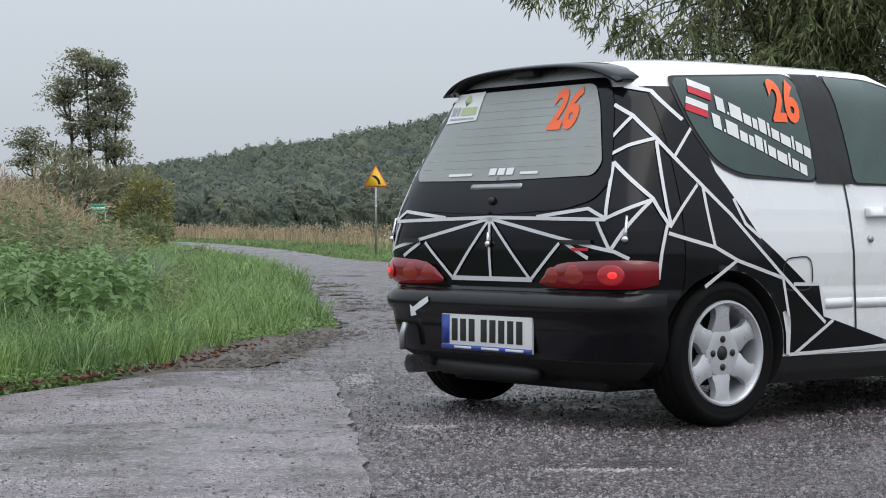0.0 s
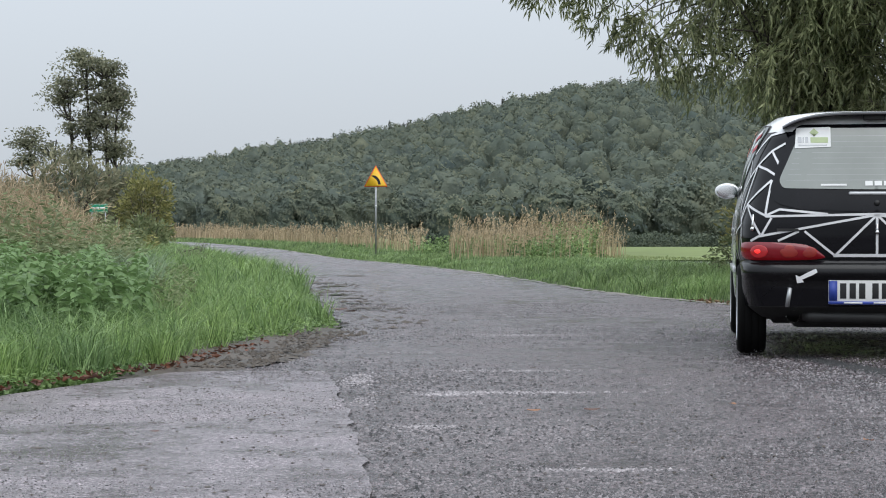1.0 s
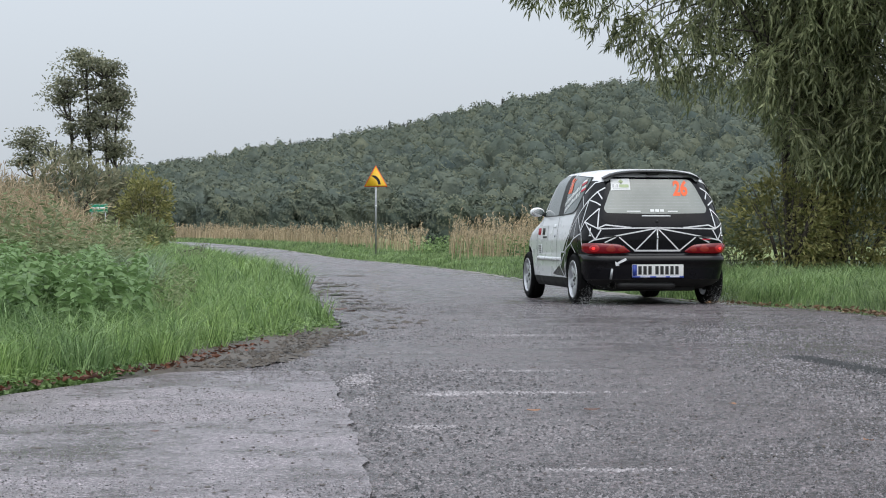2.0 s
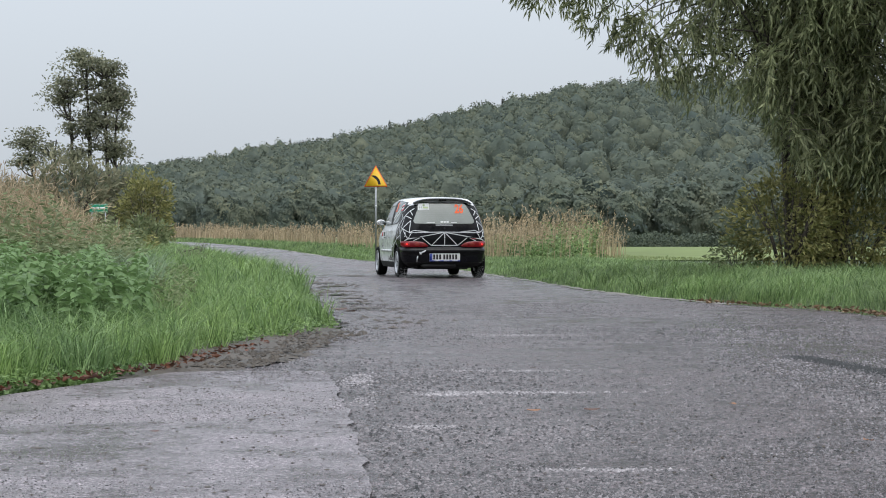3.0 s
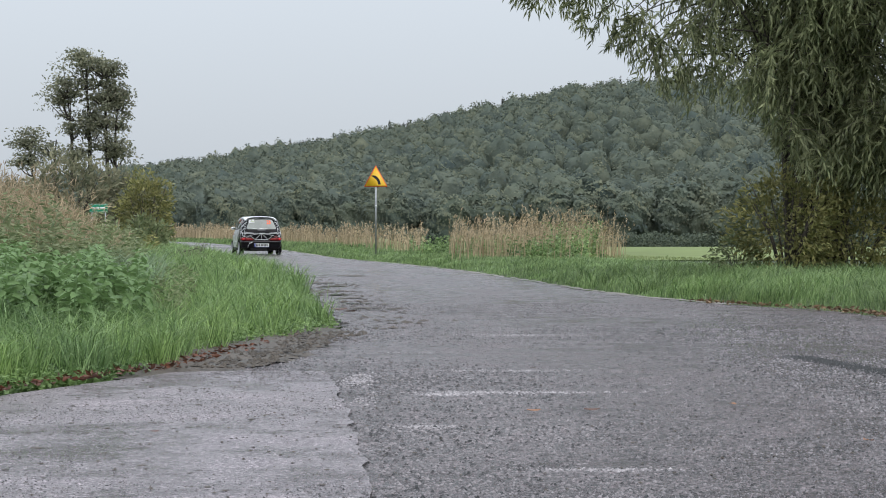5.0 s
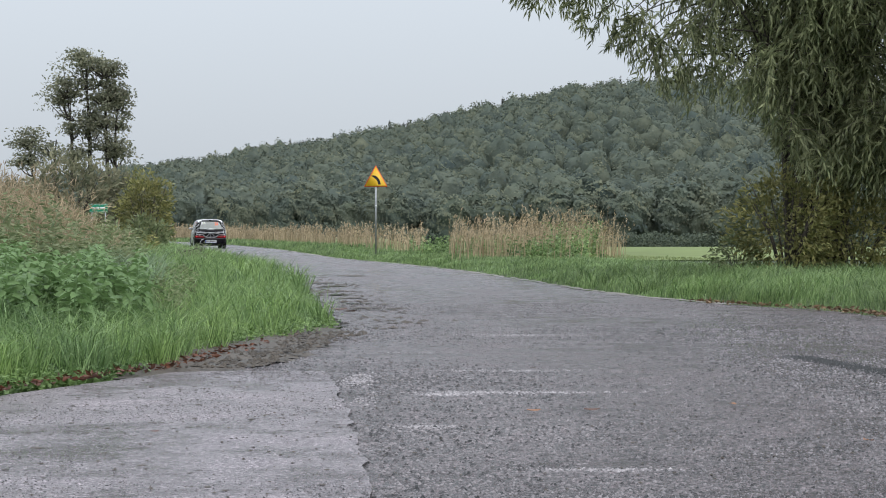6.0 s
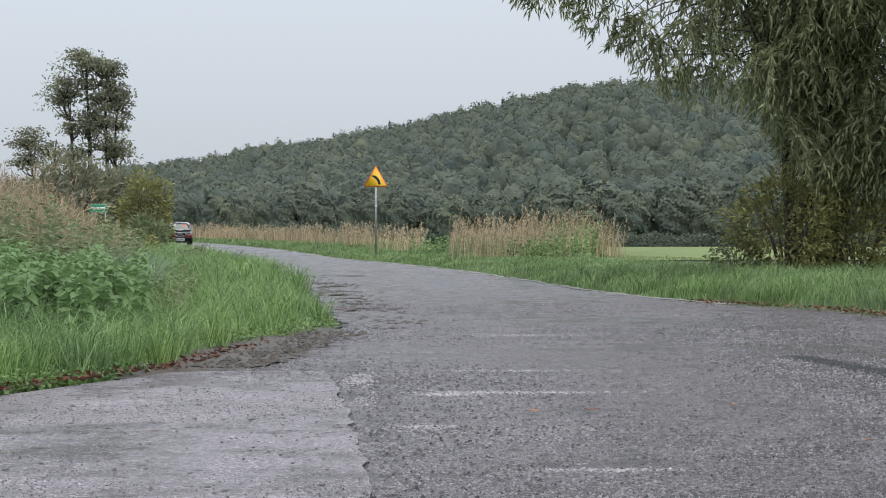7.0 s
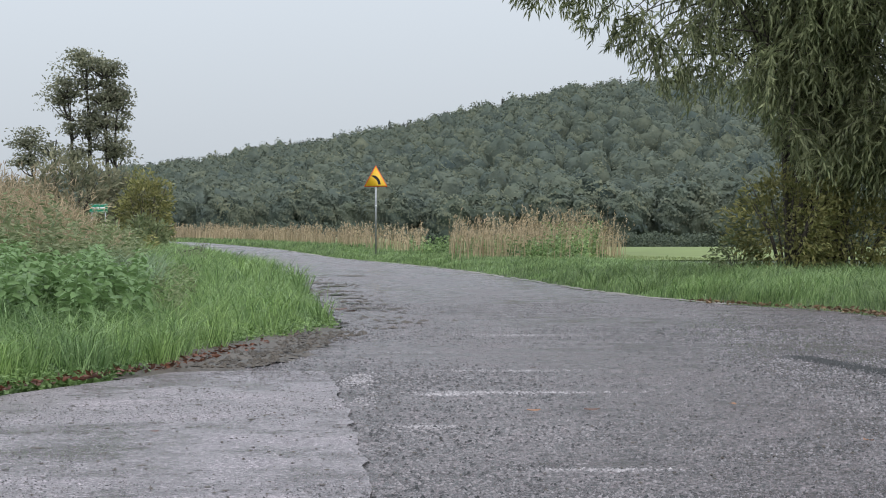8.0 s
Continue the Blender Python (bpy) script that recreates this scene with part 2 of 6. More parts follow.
def tube_bm(path, radii, sides=8, bm=None, caps=True):
    """A tube along points with a radius at each."""
    bm = bm or bmesh.new()
    rings = []
    pts = [Vector(p) for p in path]
    for i, p in enumerate(pts):
        d = (pts[min(i + 1, len(pts) - 1)] - pts[max(i - 1, 0)]).normalized()
        a = d.cross(Vector((0.3, 0.2, 1)) if abs(d.z) < 0.9 else Vector((1, 0.1, 0))).normalized()
        c = d.cross(a)
        rings.append([bm.verts.new(p + float(radii[i]) * (a * math.cos(q) + c * math.sin(q))) for q in (2 * math.pi * k / sides for k in range(sides))])
    for r0, r1 in zip(rings, rings[1:]):
        for k in range(sides):
            bm.faces.new((r0[k], r0[(k + 1) % sides], r1[(k + 1) % sides], r1[k]))
    if caps:
        bm.faces.new(rings[0][::-1])
        bm.faces.new(rings[-1])
    return bm


def lathe_bm(profile, sides=40, bm=None, axis="Y"):
    """Turns (radius, along) pairs about the Y axis."""
    bm = bm or bmesh.new()
    rings = [[bm.verts.new((r * math.cos(q), a, r * math.sin(q))) for q in (2 * math.pi * k / sides for k in range(sides))] for r, a in profile]
    for r0, r1 in zip(rings, rings[1:]):
        for k in range(sides):
            bm.faces.new((r0[k], r0[(k + 1) % sides], r1[(k + 1) % sides], r1[k]))
    return bm


# ---------------------------------------------------------------- the lie of the land
LEFT_Y = (-20, -6, 2, 7.96, 9.04, 9.53, 10.2, 11.4, 12.9, 13.7, 14.6, 16.5, 20, 25.6, 32, 43.8, 61.5, 95, 122, 150, 200)
LEFT_X = (-20, -9.5, -4.4, -1.88, -1.45, -1.30, -1.27, -1.10, -0.86, -0.74, -0.78, -1.0, -1.33, -1.85, -2.65, -4.3, -7.2, -13.4, -19.5, -27.0, -48)
RIGHT_Y = (-20, 0, 10, 15.6, 17.2, 18.7, 21.5, 24.2, 29.6, 37.3, 46.5, 58.4, 81.3, 108, 134, 150, 165, 200)
RIGHT_X = (6.5, 5.4, 4.3, 3.68, 3.45, 2.83, 2.22, 1.85, 1.38, 0.50, -0.95, -3.23, -6.9, -11.8, -17.0, -21.0, -26.0, -42)


def road_left(y):
    return lerp(y, LEFT_Y, LEFT_X)


def road_right(y):
    return lerp(y, RIGHT_Y, RIGHT_X)


def road_z(y):
    return lerp(y, (0, 16, 28, 60, 85, 106, 125, 160, 260), (0, 0, -0.045, -0.05, 0.03, 0.06, 0.09, 0.14, 0.15))


RIDGE_X = (-800, -500, -306, -216, -150, -110, -72, -32, 6, 46, 84, 124, 200, 320, 520, 840)
RIDGE_H = (6, 12, 18, 29, 38, 45, 50, 57, 66, 74, 83, 87, 88, 80, 56, 28)


def land_z(x, y):
    """Height of the ground: verges a little above the road, the wooded hill beyond the field."""
    x, y = np.asarray(x, float), np.asarray(y, float)
    out = np.maximum(road_left(y) - x, x - road_right(y))
    z = road_z(y) - 0.03 + 0.14 * np.clip(out / 1.6, 0, 1) * np.clip((260 - y) / 60, 0, 1)
    bank = np.clip((road_left(y) - x - 0.6) / 3.0, 0, 1) * np.clip((y - 9) / 8, 0, 1) * np.clip((120 - y) / 60, 0, 1)
    z = z + 0.22 * bank
    s = np.clip((y - 510) / 790, 0, 1)
    hill = lerp(x * 1300 / np.maximum(y, 510), RIDGE_X, RIDGE_H) * (s * s * (3 - 2 * s)) ** 0.8
    # the field falls gently towards the wood
    dip = np.clip((x - road_right(np.minimum(y, 150)) - 4) / 14, 0, 1) * np.clip((y - 62) / 410, 0, 1) * np.clip((860 - y) / 340, 0, 1)
    z = z - 2.6 * dip
    back = np.clip((y - 1400) / 1800, 0, 1)
    return z + hill * (1 - 0.8 * back)


def make_ground():
    ys = np.concatenate([np.linspace(-60, 4, 9), np.arange(6, 60, 1.0), np.arange(60, 130, 3), np.arange(130, 500, 15), np.arange(500, 1420, 26), np.linspace(1460, 6000, 14)])
    u = np.linspace(-1, 1, 141)
    u = np.sign(u) * np.abs(u) ** 1.7
    X = np.array([u * (22 + 0.95 * max(y, 0)) + (road_left(y) + road_right(y)) / 2 * (1 if y < 160 else 0) for y in ys])
    Y = np.repeat(ys[:, None], len(u), 1)
    Z = land_z(X, Y)
    v = np.stack([X, Y, Z], -1).reshape(-1, 3)
    r, c = len(ys), len(u)
    i = (np.arange(r - 1)[:, None] * c + np.arange(c - 1)[None]).ravel()
    f = np.stack([i, i + 1, i + 1 + c, i + c], -1)
    ob = from_arrays("ground", v, f, M_SOIL, smooth=True)
    return tagged(ob, "grassy ground rising to a wooded hill", "ground", kind="structure")


def strip(name, ys, left, right, z, mat, cols=24, ragged=0.0, seed=1):
    """A ribbon of surface between two edges."""
    rng = np.random.default_rng(seed)
    rows = []
    for y in ys:
        a, b = left(y) + rng.normal() * ragged, right(y) + rng.normal() * ragged
        xs = np.linspace(a, b, cols)
        rows.append(np.stack([xs, np.full(cols, y), np.array([z(x, y) for x in xs])], -1))
    v = np.concatenate(rows)
    i = (np.arange(len(ys) - 1)[:, None] * cols + np.arange(cols - 1)[None]).ravel()
    return from_arrays(name, v, np.stack([i, i + 1, i + 1 + cols, i + cols], -1), mat, smooth=True)


def make_road():
    ys = np.concatenate([np.arange(-20, 4, 2.0), np.arange(4, 40, 0.25), np.arange(40, 200, 2.0)])
    road = strip("road", ys, road_left, road_right, lambda x, y: road_z(y) + 0.006 * noise.noise((x * 0.7, y * 0.5, 0)), M_ROAD, 30, 0.035)
    tagged(road, "wet worn grey asphalt country road bending away", "road", kind="structure")


make_ground()
make_road()


# ---------------------------------------------------------------- plants: many small pieces
def unit(v):
    return v / np.maximum(np.linalg.norm(v, axis=-1, keepdims=True), 1e-9)


def blades(name, base, tall, lean, width, mat, rng, parent=None, label=""):
    """Grass: each blade is two joined pieces that bend over to a point."""
    n = len(base)
    q = rng.uniform(0, 2 * np.pi, n)
    side = np.stack([np.cos(q), np.sin(q), np.zeros(n)], -1) * width[:, None] / 2
    up = np.array([0, 0, 1.0])
    mid = base + lean * 0.30 * tall[:, None] + up * (0.58 * tall)[:, None]
    tip = base + lean * tall[:, None] + up * (tall * np.sqrt(np.maximum(0.15, 1 - (np.linalg.norm(lean, axis=1) * 0.9) ** 2)))[:, None]
    v = np.stack([base - side, base + side, mid + side * 0.8, mid - side * 0.8, tip], 1).reshape(-1, 3)
    i = np.arange(n)[:, None] * 5
    f = np.concatenate([i + [0, 1, 2], i + [0, 2, 3], i + [3, 2, 4]], 0)
    return from_arrays(name, v, f, mat, parent, label, smooth=False)


def leaf_arrays(at, way, length, width, rng, fold=0.15, face=None):
    """Pointed leaves as pairs of triangles, folded a little along the middle."""
    n = len(at)
    way = unit(way)
    r = unit(rng.normal(size=(n, 3))) if face is None else unit(face + rng.normal(size=(n, 3)) * 0.22)
    side = unit(np.cross(way, r))
    nrm = np.cross(side, way)
    tip = at + way * length[:, None]
    mid = at + way * (0.42 * length)[:, None]
    a = mid + side * (width / 2)[:, None] + nrm * (fold * width)[:, None]
    b = mid - side * (width / 2)[:, None] + nrm * (fold * width)[:, None]
    v = np.stack([at, a, tip, b], 1).reshape(-1, 3)
    i = np.arange(n)[:, None] * 4
    return v, np.concatenate([i + [0, 1, 2], i + [0, 2, 3]], 0)


def leaves(name, at, way, length, width, mat, rng, parent=None, label="", fold=0.15, face=None):
    v, f = leaf_arrays(at, way, length, width, rng, fold, face)
    return from_arrays(name, v, f, mat, parent, label)


def vnoise(p, scale, seed=0.0):
    """A cheap smooth noise, -1 to 1, on arrays of points."""
    x, y = p[:, 0] * scale + seed, p[:, 1] * scale - seed
    return (np.sin(x * 1.7 + 1.3 * np.sin(y * 1.1)) + np.sin(y * 2.3 + 1.7 * np.sin(x * 0.9 + 2)) + np.sin((x + y) * 3.1 + seed)) / 3


def grass_field(name, y0, y1, inner, outer, count, tall, mat, seed, wide=0.0045, label="", power=1.0, wet_lean=0.95):
    """Grass between two edges given as functions of y."""
    rng = np.random.default_rng(seed)
    y = y0 + (y1 - y0) * rng.random(count) ** power
    a, b = inner(y), outer(y)
    x = a + (b - a) * rng.random(count)
    base = np.stack([x, y, land_z(x, y) - 0.01], -1)
    edge = np.clip(np.abs(x - a) / 0.35, 0.25, 1)
    h = tall * rng.uniform(0.55, 1.25, count) * (1 + 0.35 * vnoise(base, 2.3, seed)) * edge
    q = vnoise(base, 1.4, seed + 3) * 3.0 + rng.normal(size=count) * 0.9
    lean = np.stack([np.cos(q), np.sin(q), np.zeros(count)], -1) * (wet_lean * (0.3 + 0.7 * rng.random(count)))[:, None]
    w = np.maximum(wide, y / 3325 * 1.25) * rng.uniform(0.7, 1.4, count)
    ob = blades(name, base, h, lean, w, mat, rng)
    return tagged(ob, label, "grass", kind="stuff")


grass_field("grass", 7.9, 15.5, lambda y: road_left(y) - 0.20 * np.exp(-((y - 10.6) / 1.0) ** 2), lambda y: -0.245 * y - 0.5, 95000, 0.125, M_GRASS, 11, 0.0036, "wet green roadside grass in tufts", 1.25, 1.05)
grass_field("grass", 9.3, 13.5, lambda y: road_left(y) + 0.28, lambda y: road_left(y) - 0.25, 900, 0.09, M_GRASS, 10, 0.0042, "sparse grass at the muddy edge")
grass_field("grass", 15.5, 34, lambda y: road_left(y), lambda y: road_left(y) - 3.6, 56000, 0.22, M_GRASS, 12, 0.0046, "wet green grass along the road", 1.0, 1.05)
grass_field("grass", 34, 130, lambda y: road_left(y), lambda y: road_left(y) - 5, 22000, 0.27, M_GRASS, 13, 0.006, "green grass along the far verge", 1.5)
grass_field("grass", 14.0, 27, lambda y: road_right(y) + 0.05, lambda y: road_right(y) + 4.6, 42000, 0.21, M_VERGE, 14, 0.005, "wet green verge grass", 1.1)
grass_field("grass", 27, 75, lambda y: road_right(y) + 0.05, lambda y: road_right(y) + 4.5, 58000, 0.125, M_VERGE, 15, 0.006, "green verge grass", 1.2)
grass_field("grass", 75, 170, lambda y: road_right(y) + 0.1, lambda y: road_right(y) + 6, 20000, 0.24, M_VERGE, 16, 0.006, "green verge grass far off", 1.3)


def arching(name, y0, y1, inner, outer, count, tall, mat, seed, label):
    """Longer blades standing out of the sward and bending over."""
    rng = np.random.default_rng(seed)
    y = rng.uniform(y0, y1, count)
    x = inner(y) + (outer(y) - inner(y)) * rng.random(count)
    tuft = rng.integers(0, max(1, count // 14), count)
    cx, cy = rng.normal(size=count) * 0.03, rng.normal(size=count) * 0.03
    first = np.array([np.argmax(tuft == t) for t in range(tuft.max() + 1)])
    x, y = x[first][tuft] + cx, y[first][tuft] + cy
    base = np.stack([x, y, land_z(x, y)], -1)
    q = rng.uniform(0, 2 * np.pi, count)
    lean = np.stack([np.cos(q), np.sin(q), np.zeros(count)], -1) * rng.uniform(0.45, 0.98, count)[:, None]
    ob = blades(name, base, tall * rng.uniform(0.6, 1.3, count), lean, np.maximum(0.005, y / 3325 * 1.4) * rng.uniform(0.8, 1.4, count), mat, rng)
    return tagged(ob, label, "grass", kind="stuff")


arching("grass_tufts", 8.2, 16, lambda y: road_left(y) - 0.12, lambda y: -0.245 * y, 7000, 0.30, M_GRASS, 17, "long arching wet grass blades in tufts")
arching("grass_tufts", 16, 40, lambda y: road_left(y) - 0.15, lambda y: road_left(y) - 3.2, 7000, 0.40, M_GRASS, 18, "long arching grass blades along the road")
arching("grass_tufts", 15, 29, lambda y: road_right(y) + 0.3, lambda y: road_right(y) + 4.5, 5000, 0.27, M_VERGE, 19, "long arching grass blades on the verge")


def dry_stand(name, pts, tall, seed, label, head=0.16, wide=0.004, scale=1.0):
    """Tall dry grass: thin stalks with drooping seed heads."""
    rng = np.random.default_rng(seed)
    n = len(pts)
    h = scale * tall * rng.uniform(0.5, 1.25, n) * (1 + 0.35 * vnoise(pts, 0.9, seed))
    q = rng.uniform(0, 2 * np.pi, n)
    lean = np.stack([np.cos(q), np.sin(q) * 0.6, np.zeros(n)], -1) * (0.30 * rng.random(n))[:, None] + np.array([0.08, 0, 0])
    w = np.maximum(wide, pts[:, 1] / 3325 * 1.0)
    stalk = blades(name, pts, h, lean, w, M_DRY, rng)
    tip = pts + lean * h[:, None] + np.array([0, 0, 1.0]) * (h * np.sqrt(1 - (np.linalg.norm(lean, axis=1) * 0.9) ** 2))[:, None]
    reps = 4
    at = np.repeat(tip, reps, 0) - np.array([0, 0, 1.0]) * (rng.random(n * reps) * head * 1.3)[:, None]
    way = np.repeat(lean, reps, 0) * 1.5 + rng.normal(size=(n * reps, 3)) * 0.35 + np.array([0, 0, 0.5])
    leaves("seed_heads", at, way, head * rng.uniform(0.35, 0.8, n * reps), np.repeat(w, reps) * 1.7, M_DRY, rng, stalk)
    return tagged(stalk, label, "grass", kind="stuff")


def scatter(rng, n, y0, y1, xa, xb):
    y = rng.uniform(y0, y1, n)
    x = xa(y) + (xb(y) - xa(y)) * rng.random(n)
    return np.stack([x, y, land_z(x, y)], -1)


rng = np.random.default_rng(21)
bank_low = lambda q: lerp(q[:, 0] / q[:, 1], (-0.25, -0.205, -0.18), (1.0, 0.8, 0.42))
p = scatter(rng, 6200, 17, 36, lambda y: -0.252 * y, lambda y: -0.175 * y)
dry_stand("dry_grass", p, 0.86, 22, "tall tan dry grass on the bank", scale=bank_low(p))
p = scatter(rng, 4200, 48, 150, lambda y: road_right(y) + 2.2, lambda y: road_right(y) + 4.6)
p = p[np.abs(p[:, 0] / p[:, 1] + 0.004) > 0.007]
dry_stand("dry_grass", p[(vnoise(p, 0.35, 4) > -0.35) & ((vnoise(p, 1.1, 9) > -0.1) | (rng.random(len(p)) < 0.25))], 0.80, 23, "strip of tan dry grass beside the road", 0.15)
far_rng = np.random.default_rng(25)
p = scatter(far_rng, 900, 148, 180, lambda y: road_right(y) + 2.0, lambda y: road_right(y) + 6.0)
dry_stand("dry_grass", p, 1.05, 26, "far tan dry grass round the bend", 0.2)
p = scatter(rng, 3000, 45, 60, lambda y: 0.3 + 0 * y, lambda y: 0.090 * y)
p[:, 0] += rng.normal(size=len(p)) * 0.28
p = p[rng.random(len(p)) < 0.14 + 0.86 * (vnoise(p, 1.2, 1) > 0.05)]
p[:, 2] = land_z(p[:, 0], p[:, 1])
p = p[p[:, 0] > 0.004 * p[:, 1]]
dry_stand("dry_grass", p[vnoise(p, 0.8, 7) > -0.45], 0.92, 24, "stand of pale dry grass at the field's edge", 0.14)


def weed_patch(name, pts, tall, mat, seed, label, length=0.07, per=26, width=0.35):
    """Leafy weeds: upright stems with leaves all the way."""
    rng = np.random.default_rng(seed)
    n = len(pts)
    h = tall * rng.uniform(0.5, 1.15, n) * np.where(pts[:, 0] < -0.12 * pts[:, 1], lerp(pts[:, 0] / pts[:, 1], (-0.25, -0.205, -0.16), (1.0, 0.85, 0.6)), 1.0)
    at = np.repeat(pts, per, 0)
    k = np.tile(np.linspace(0.08, 1, per), n)
    hh = np.repeat(h, per)
    q = rng.uniform(0, 2 * np.pi, n * per)
    lean = np.repeat(rng.normal(size=(n, 2)) * 0.16, per, 0)
    at = at + np.stack([lean[:, 0] * k * hh, lean[:, 1] * k * hh, k * hh], -1)
    way = np.stack([np.cos(q), np.sin(q), rng.normal(size=n * per) * 0.35 + 0.15], -1)
    ln = length * rng.uniform(0.6, 1.4, n * per) * (1.25 - 0.7 * k)
    ob = leaves(name, at, way, ln, ln * width, mat, rng)
    return tagged(ob, label, "weeds", kind="stuff")


rng = np.random.default_rng(31)
weed_patch("clover", scatter(rng, 3800, 8.0, 14.5, lambda y: np.maximum(road_left(y) - 2.6, -0.245 * y), lambda y: road_left(y) - 0.03 - 0.17 * np.exp(-((y - 10.6) / 1.0) ** 2)), 0.11, M_GRASS, 38, "low clover and broad leaves in the grass", 0.034, 9, 0.6)
weed_patch("weeds", scatter(rng, 520, 12.5, 19, lambda y: -0.245 * y, lambda y: -0.135 * y), 0.42, M_WEED, 36, "mixed green weeds behind the nettles", 0.07, 26, 0.34)
weed_patch("weeds", scatter(rng, 260, 10.5, 14, lambda y: -0.24 * y, lambda y: -0.165 * y), 0.34, M_NETTLE, 37, "young nettle growth under the taller ones", 0.07, 20, 0.5)
weed_patch("weeds", scatter(rng, 900, 15, 30, lambda y: -0.252 * y, lambda y: -0.165 * y), 0.80, M_WEED, 32, "olive green weeds among dry grass", 0.10, 30, 0.30)
weed_patch("weeds", scatter(rng, 420, 28, 46, lambda y: -0.25 * y, lambda y: -0.150 * y), 0.80, M_SHRUB, 33, "brownish tall weeds on the bank", 0.13, 34, 0.32)
weed_patch("weeds", scatter(rng, 300, 45, 62, lambda y: road_right(y) + 2.6, lambda y: road_right(y) + 4.4), 0.55, M_VERGE, 34, "green weeds by the dry grass", 0.13, 24, 0.4)
weed_patch("weeds", scatter(rng, 150, 47, 58, lambda y: 0.055 * y, lambda y: 0.085 * y), 0.9, M_VERGE, 35, "green weeds in the pale dry grass", 0.14, 28, 0.35)


weed_patch("weeds", scatter(rng, 170, 26, 38, lambda y: -0.170 * y, lambda y: road_left(y) - 1.3), 0.50, M_WEED, 39, "olive weeds leaning towards the road", 0.10, 26, 0.3)
M_DEWY = leafy("dewy_grass", (0.12, 0.19, 0.085), (0.38, 0.49, 0.31), 1.6, (0.7, 1.2), 0.35, 0.4, 0.5)
arching("dewy_tufts", 14.0, 18.5, lambda y: -0.150 * y, lambda y: -0.192 * y, 1600, 0.40, M_DEWY, 40, "pale dewy grass tufts behind the nettles")


def nettle_leaf_mesh(size, dip):
    """A toothed leaf along +X, folded up at its sides and falling to the tip."""
    verts, faces = [], []
    for t, w in ((0.0, 0.0), (0.15, 0.20), (0.30, 0.27), (0.42, 0.235), (0.50, 0.25), (0.62, 0.18), (0.72, 0.185), (0.86, 0.08), (1.0, 0.0)):
        z = 0.10 * size * t - dip * size * t * t
        verts += [(t * size, 0, z), (t * size, w * size, z + 0.22 * w * size), (t * size, -w * size, z + 0.22 * w * size)]
    for m in range(8):
        a, b = 3 * m, 3 * m + 3
        faces += [(a, b, b + 1, a + 1), (a, a + 2, b + 2, b)]
    me = bpy.data.meshes.new("leaf")
    me.from_pydata(verts, [], faces)
    for f in me.polygons:
        f.use_smooth = True
    me.materials.append(M_NETTLE)
    return me


NETTLE_LEAVES = [nettle_leaf_mesh(s, d) for s, d in ((0.115, 0.25), (0.105, 0.5), (0.095, 0.65), (0.08, 0.35), (0.06, 0.3))]


def make_nettle(seed, h):
    rng = np.random.default_rng(seed)
    root = tagged(new("nettle"), "leafy green stinging nettle with toothed leaves", "nettle", "nettles by the road")
    part("stem", tube_bm([(0, 0, -0.03), (0.01, 0.01, h * 0.5), (0.03, 0.0, h)], [0.005, 0.004, 0.002], 6), M_NETTLE, root)
    for k in range(9):
        z = h * (0.22 + 0.78 * k / 8)
        for j in range(4 if k > 5 else 3):
            q = k * math.pi / 2 + j * math.pi * (0.5 if k > 5 else 0.667) + rng.normal() * 0.25
            leaf = new("leaf", NETTLE_LEAVES[rng.integers(0, 3) if k < 6 else (3 if k < 8 else 4)])
            leaf.parent = root
            leaf.matrix_basis = Matrix.Translation((0.03 * z / h + 0.015 * math.cos(q), 0.015 * math.sin(q), z)) @ Matrix.Rotation(q, 4, "Z") @ Matrix.Rotation(rng.normal() * 0.25, 4, "Y") @ Matrix.Rotation(rng.normal() * 0.3, 4, "X")
    return root


rng = np.random.default_rng(41)
kinds = [make_nettle(1, 0.46), make_nettle(2, 0.38), make_nettle(3, 0.42), make_nettle(4, 0.33)]
spots = []
while len(spots) < 96:
    y = rng.uniform(10.0, 14.2)
    x = rng.uniform(-0.243 * y, -0.160 * y)
    if x < road_left(y) - 0.75 and noise.noise((x * 1.1, y * 0.7, 3)) > -0.25:
        spots.append((x, y))
for k, (x, y) in enumerate(spots):
    m = Matrix.Translation((x, y, float(land_z(x, y)))) @ pose(0, 0, 0, rng.normal() * 9, rng.normal() * 9, rng.uniform(0, 360))
    if k < 4:
        kinds[k].matrix_basis = m
    else:
        copy_thing(kinds[k % 4], m)


def leaf_cloud(centre, radii, n, size, rng, down=0.0, shell_only=0.45):
    """Leaf places in an uneven ellipsoid with hollows."""
    d = unit(rng.normal(size=(n * 2, 3)))
    r = (shell_only + (1 - shell_only) * rng.random(n * 2)) ** 0.6
    lump = 1 + 0.16 * np.sin(5 * d[:, 0] + 2 * centre[0]) * np.cos(4 * d[:, 2] + centre[1]) + 0.12 * np.sin(11 * d[:, 1] + 7 * d[:, 2])
    p = d * (r * lump)[:, None] * np.array(radii)
    keep = np.sin(p[:, 0] * 5.3 / radii[0] + 1) * np.sin(p[:, 1] * 4.7 / radii[1]) * np.sin(p[:, 2] * 6.1 / radii[2] + 2) > -0.35
    p, d = p[keep][:n], d[keep][:n]
    way = d + rng.normal(size=p.shape) * 0.7 - np.array([0, 0, down])
    ln = size * rng.uniform(0.6, 1.35, len(p))
    return p + np.array(centre), way, ln


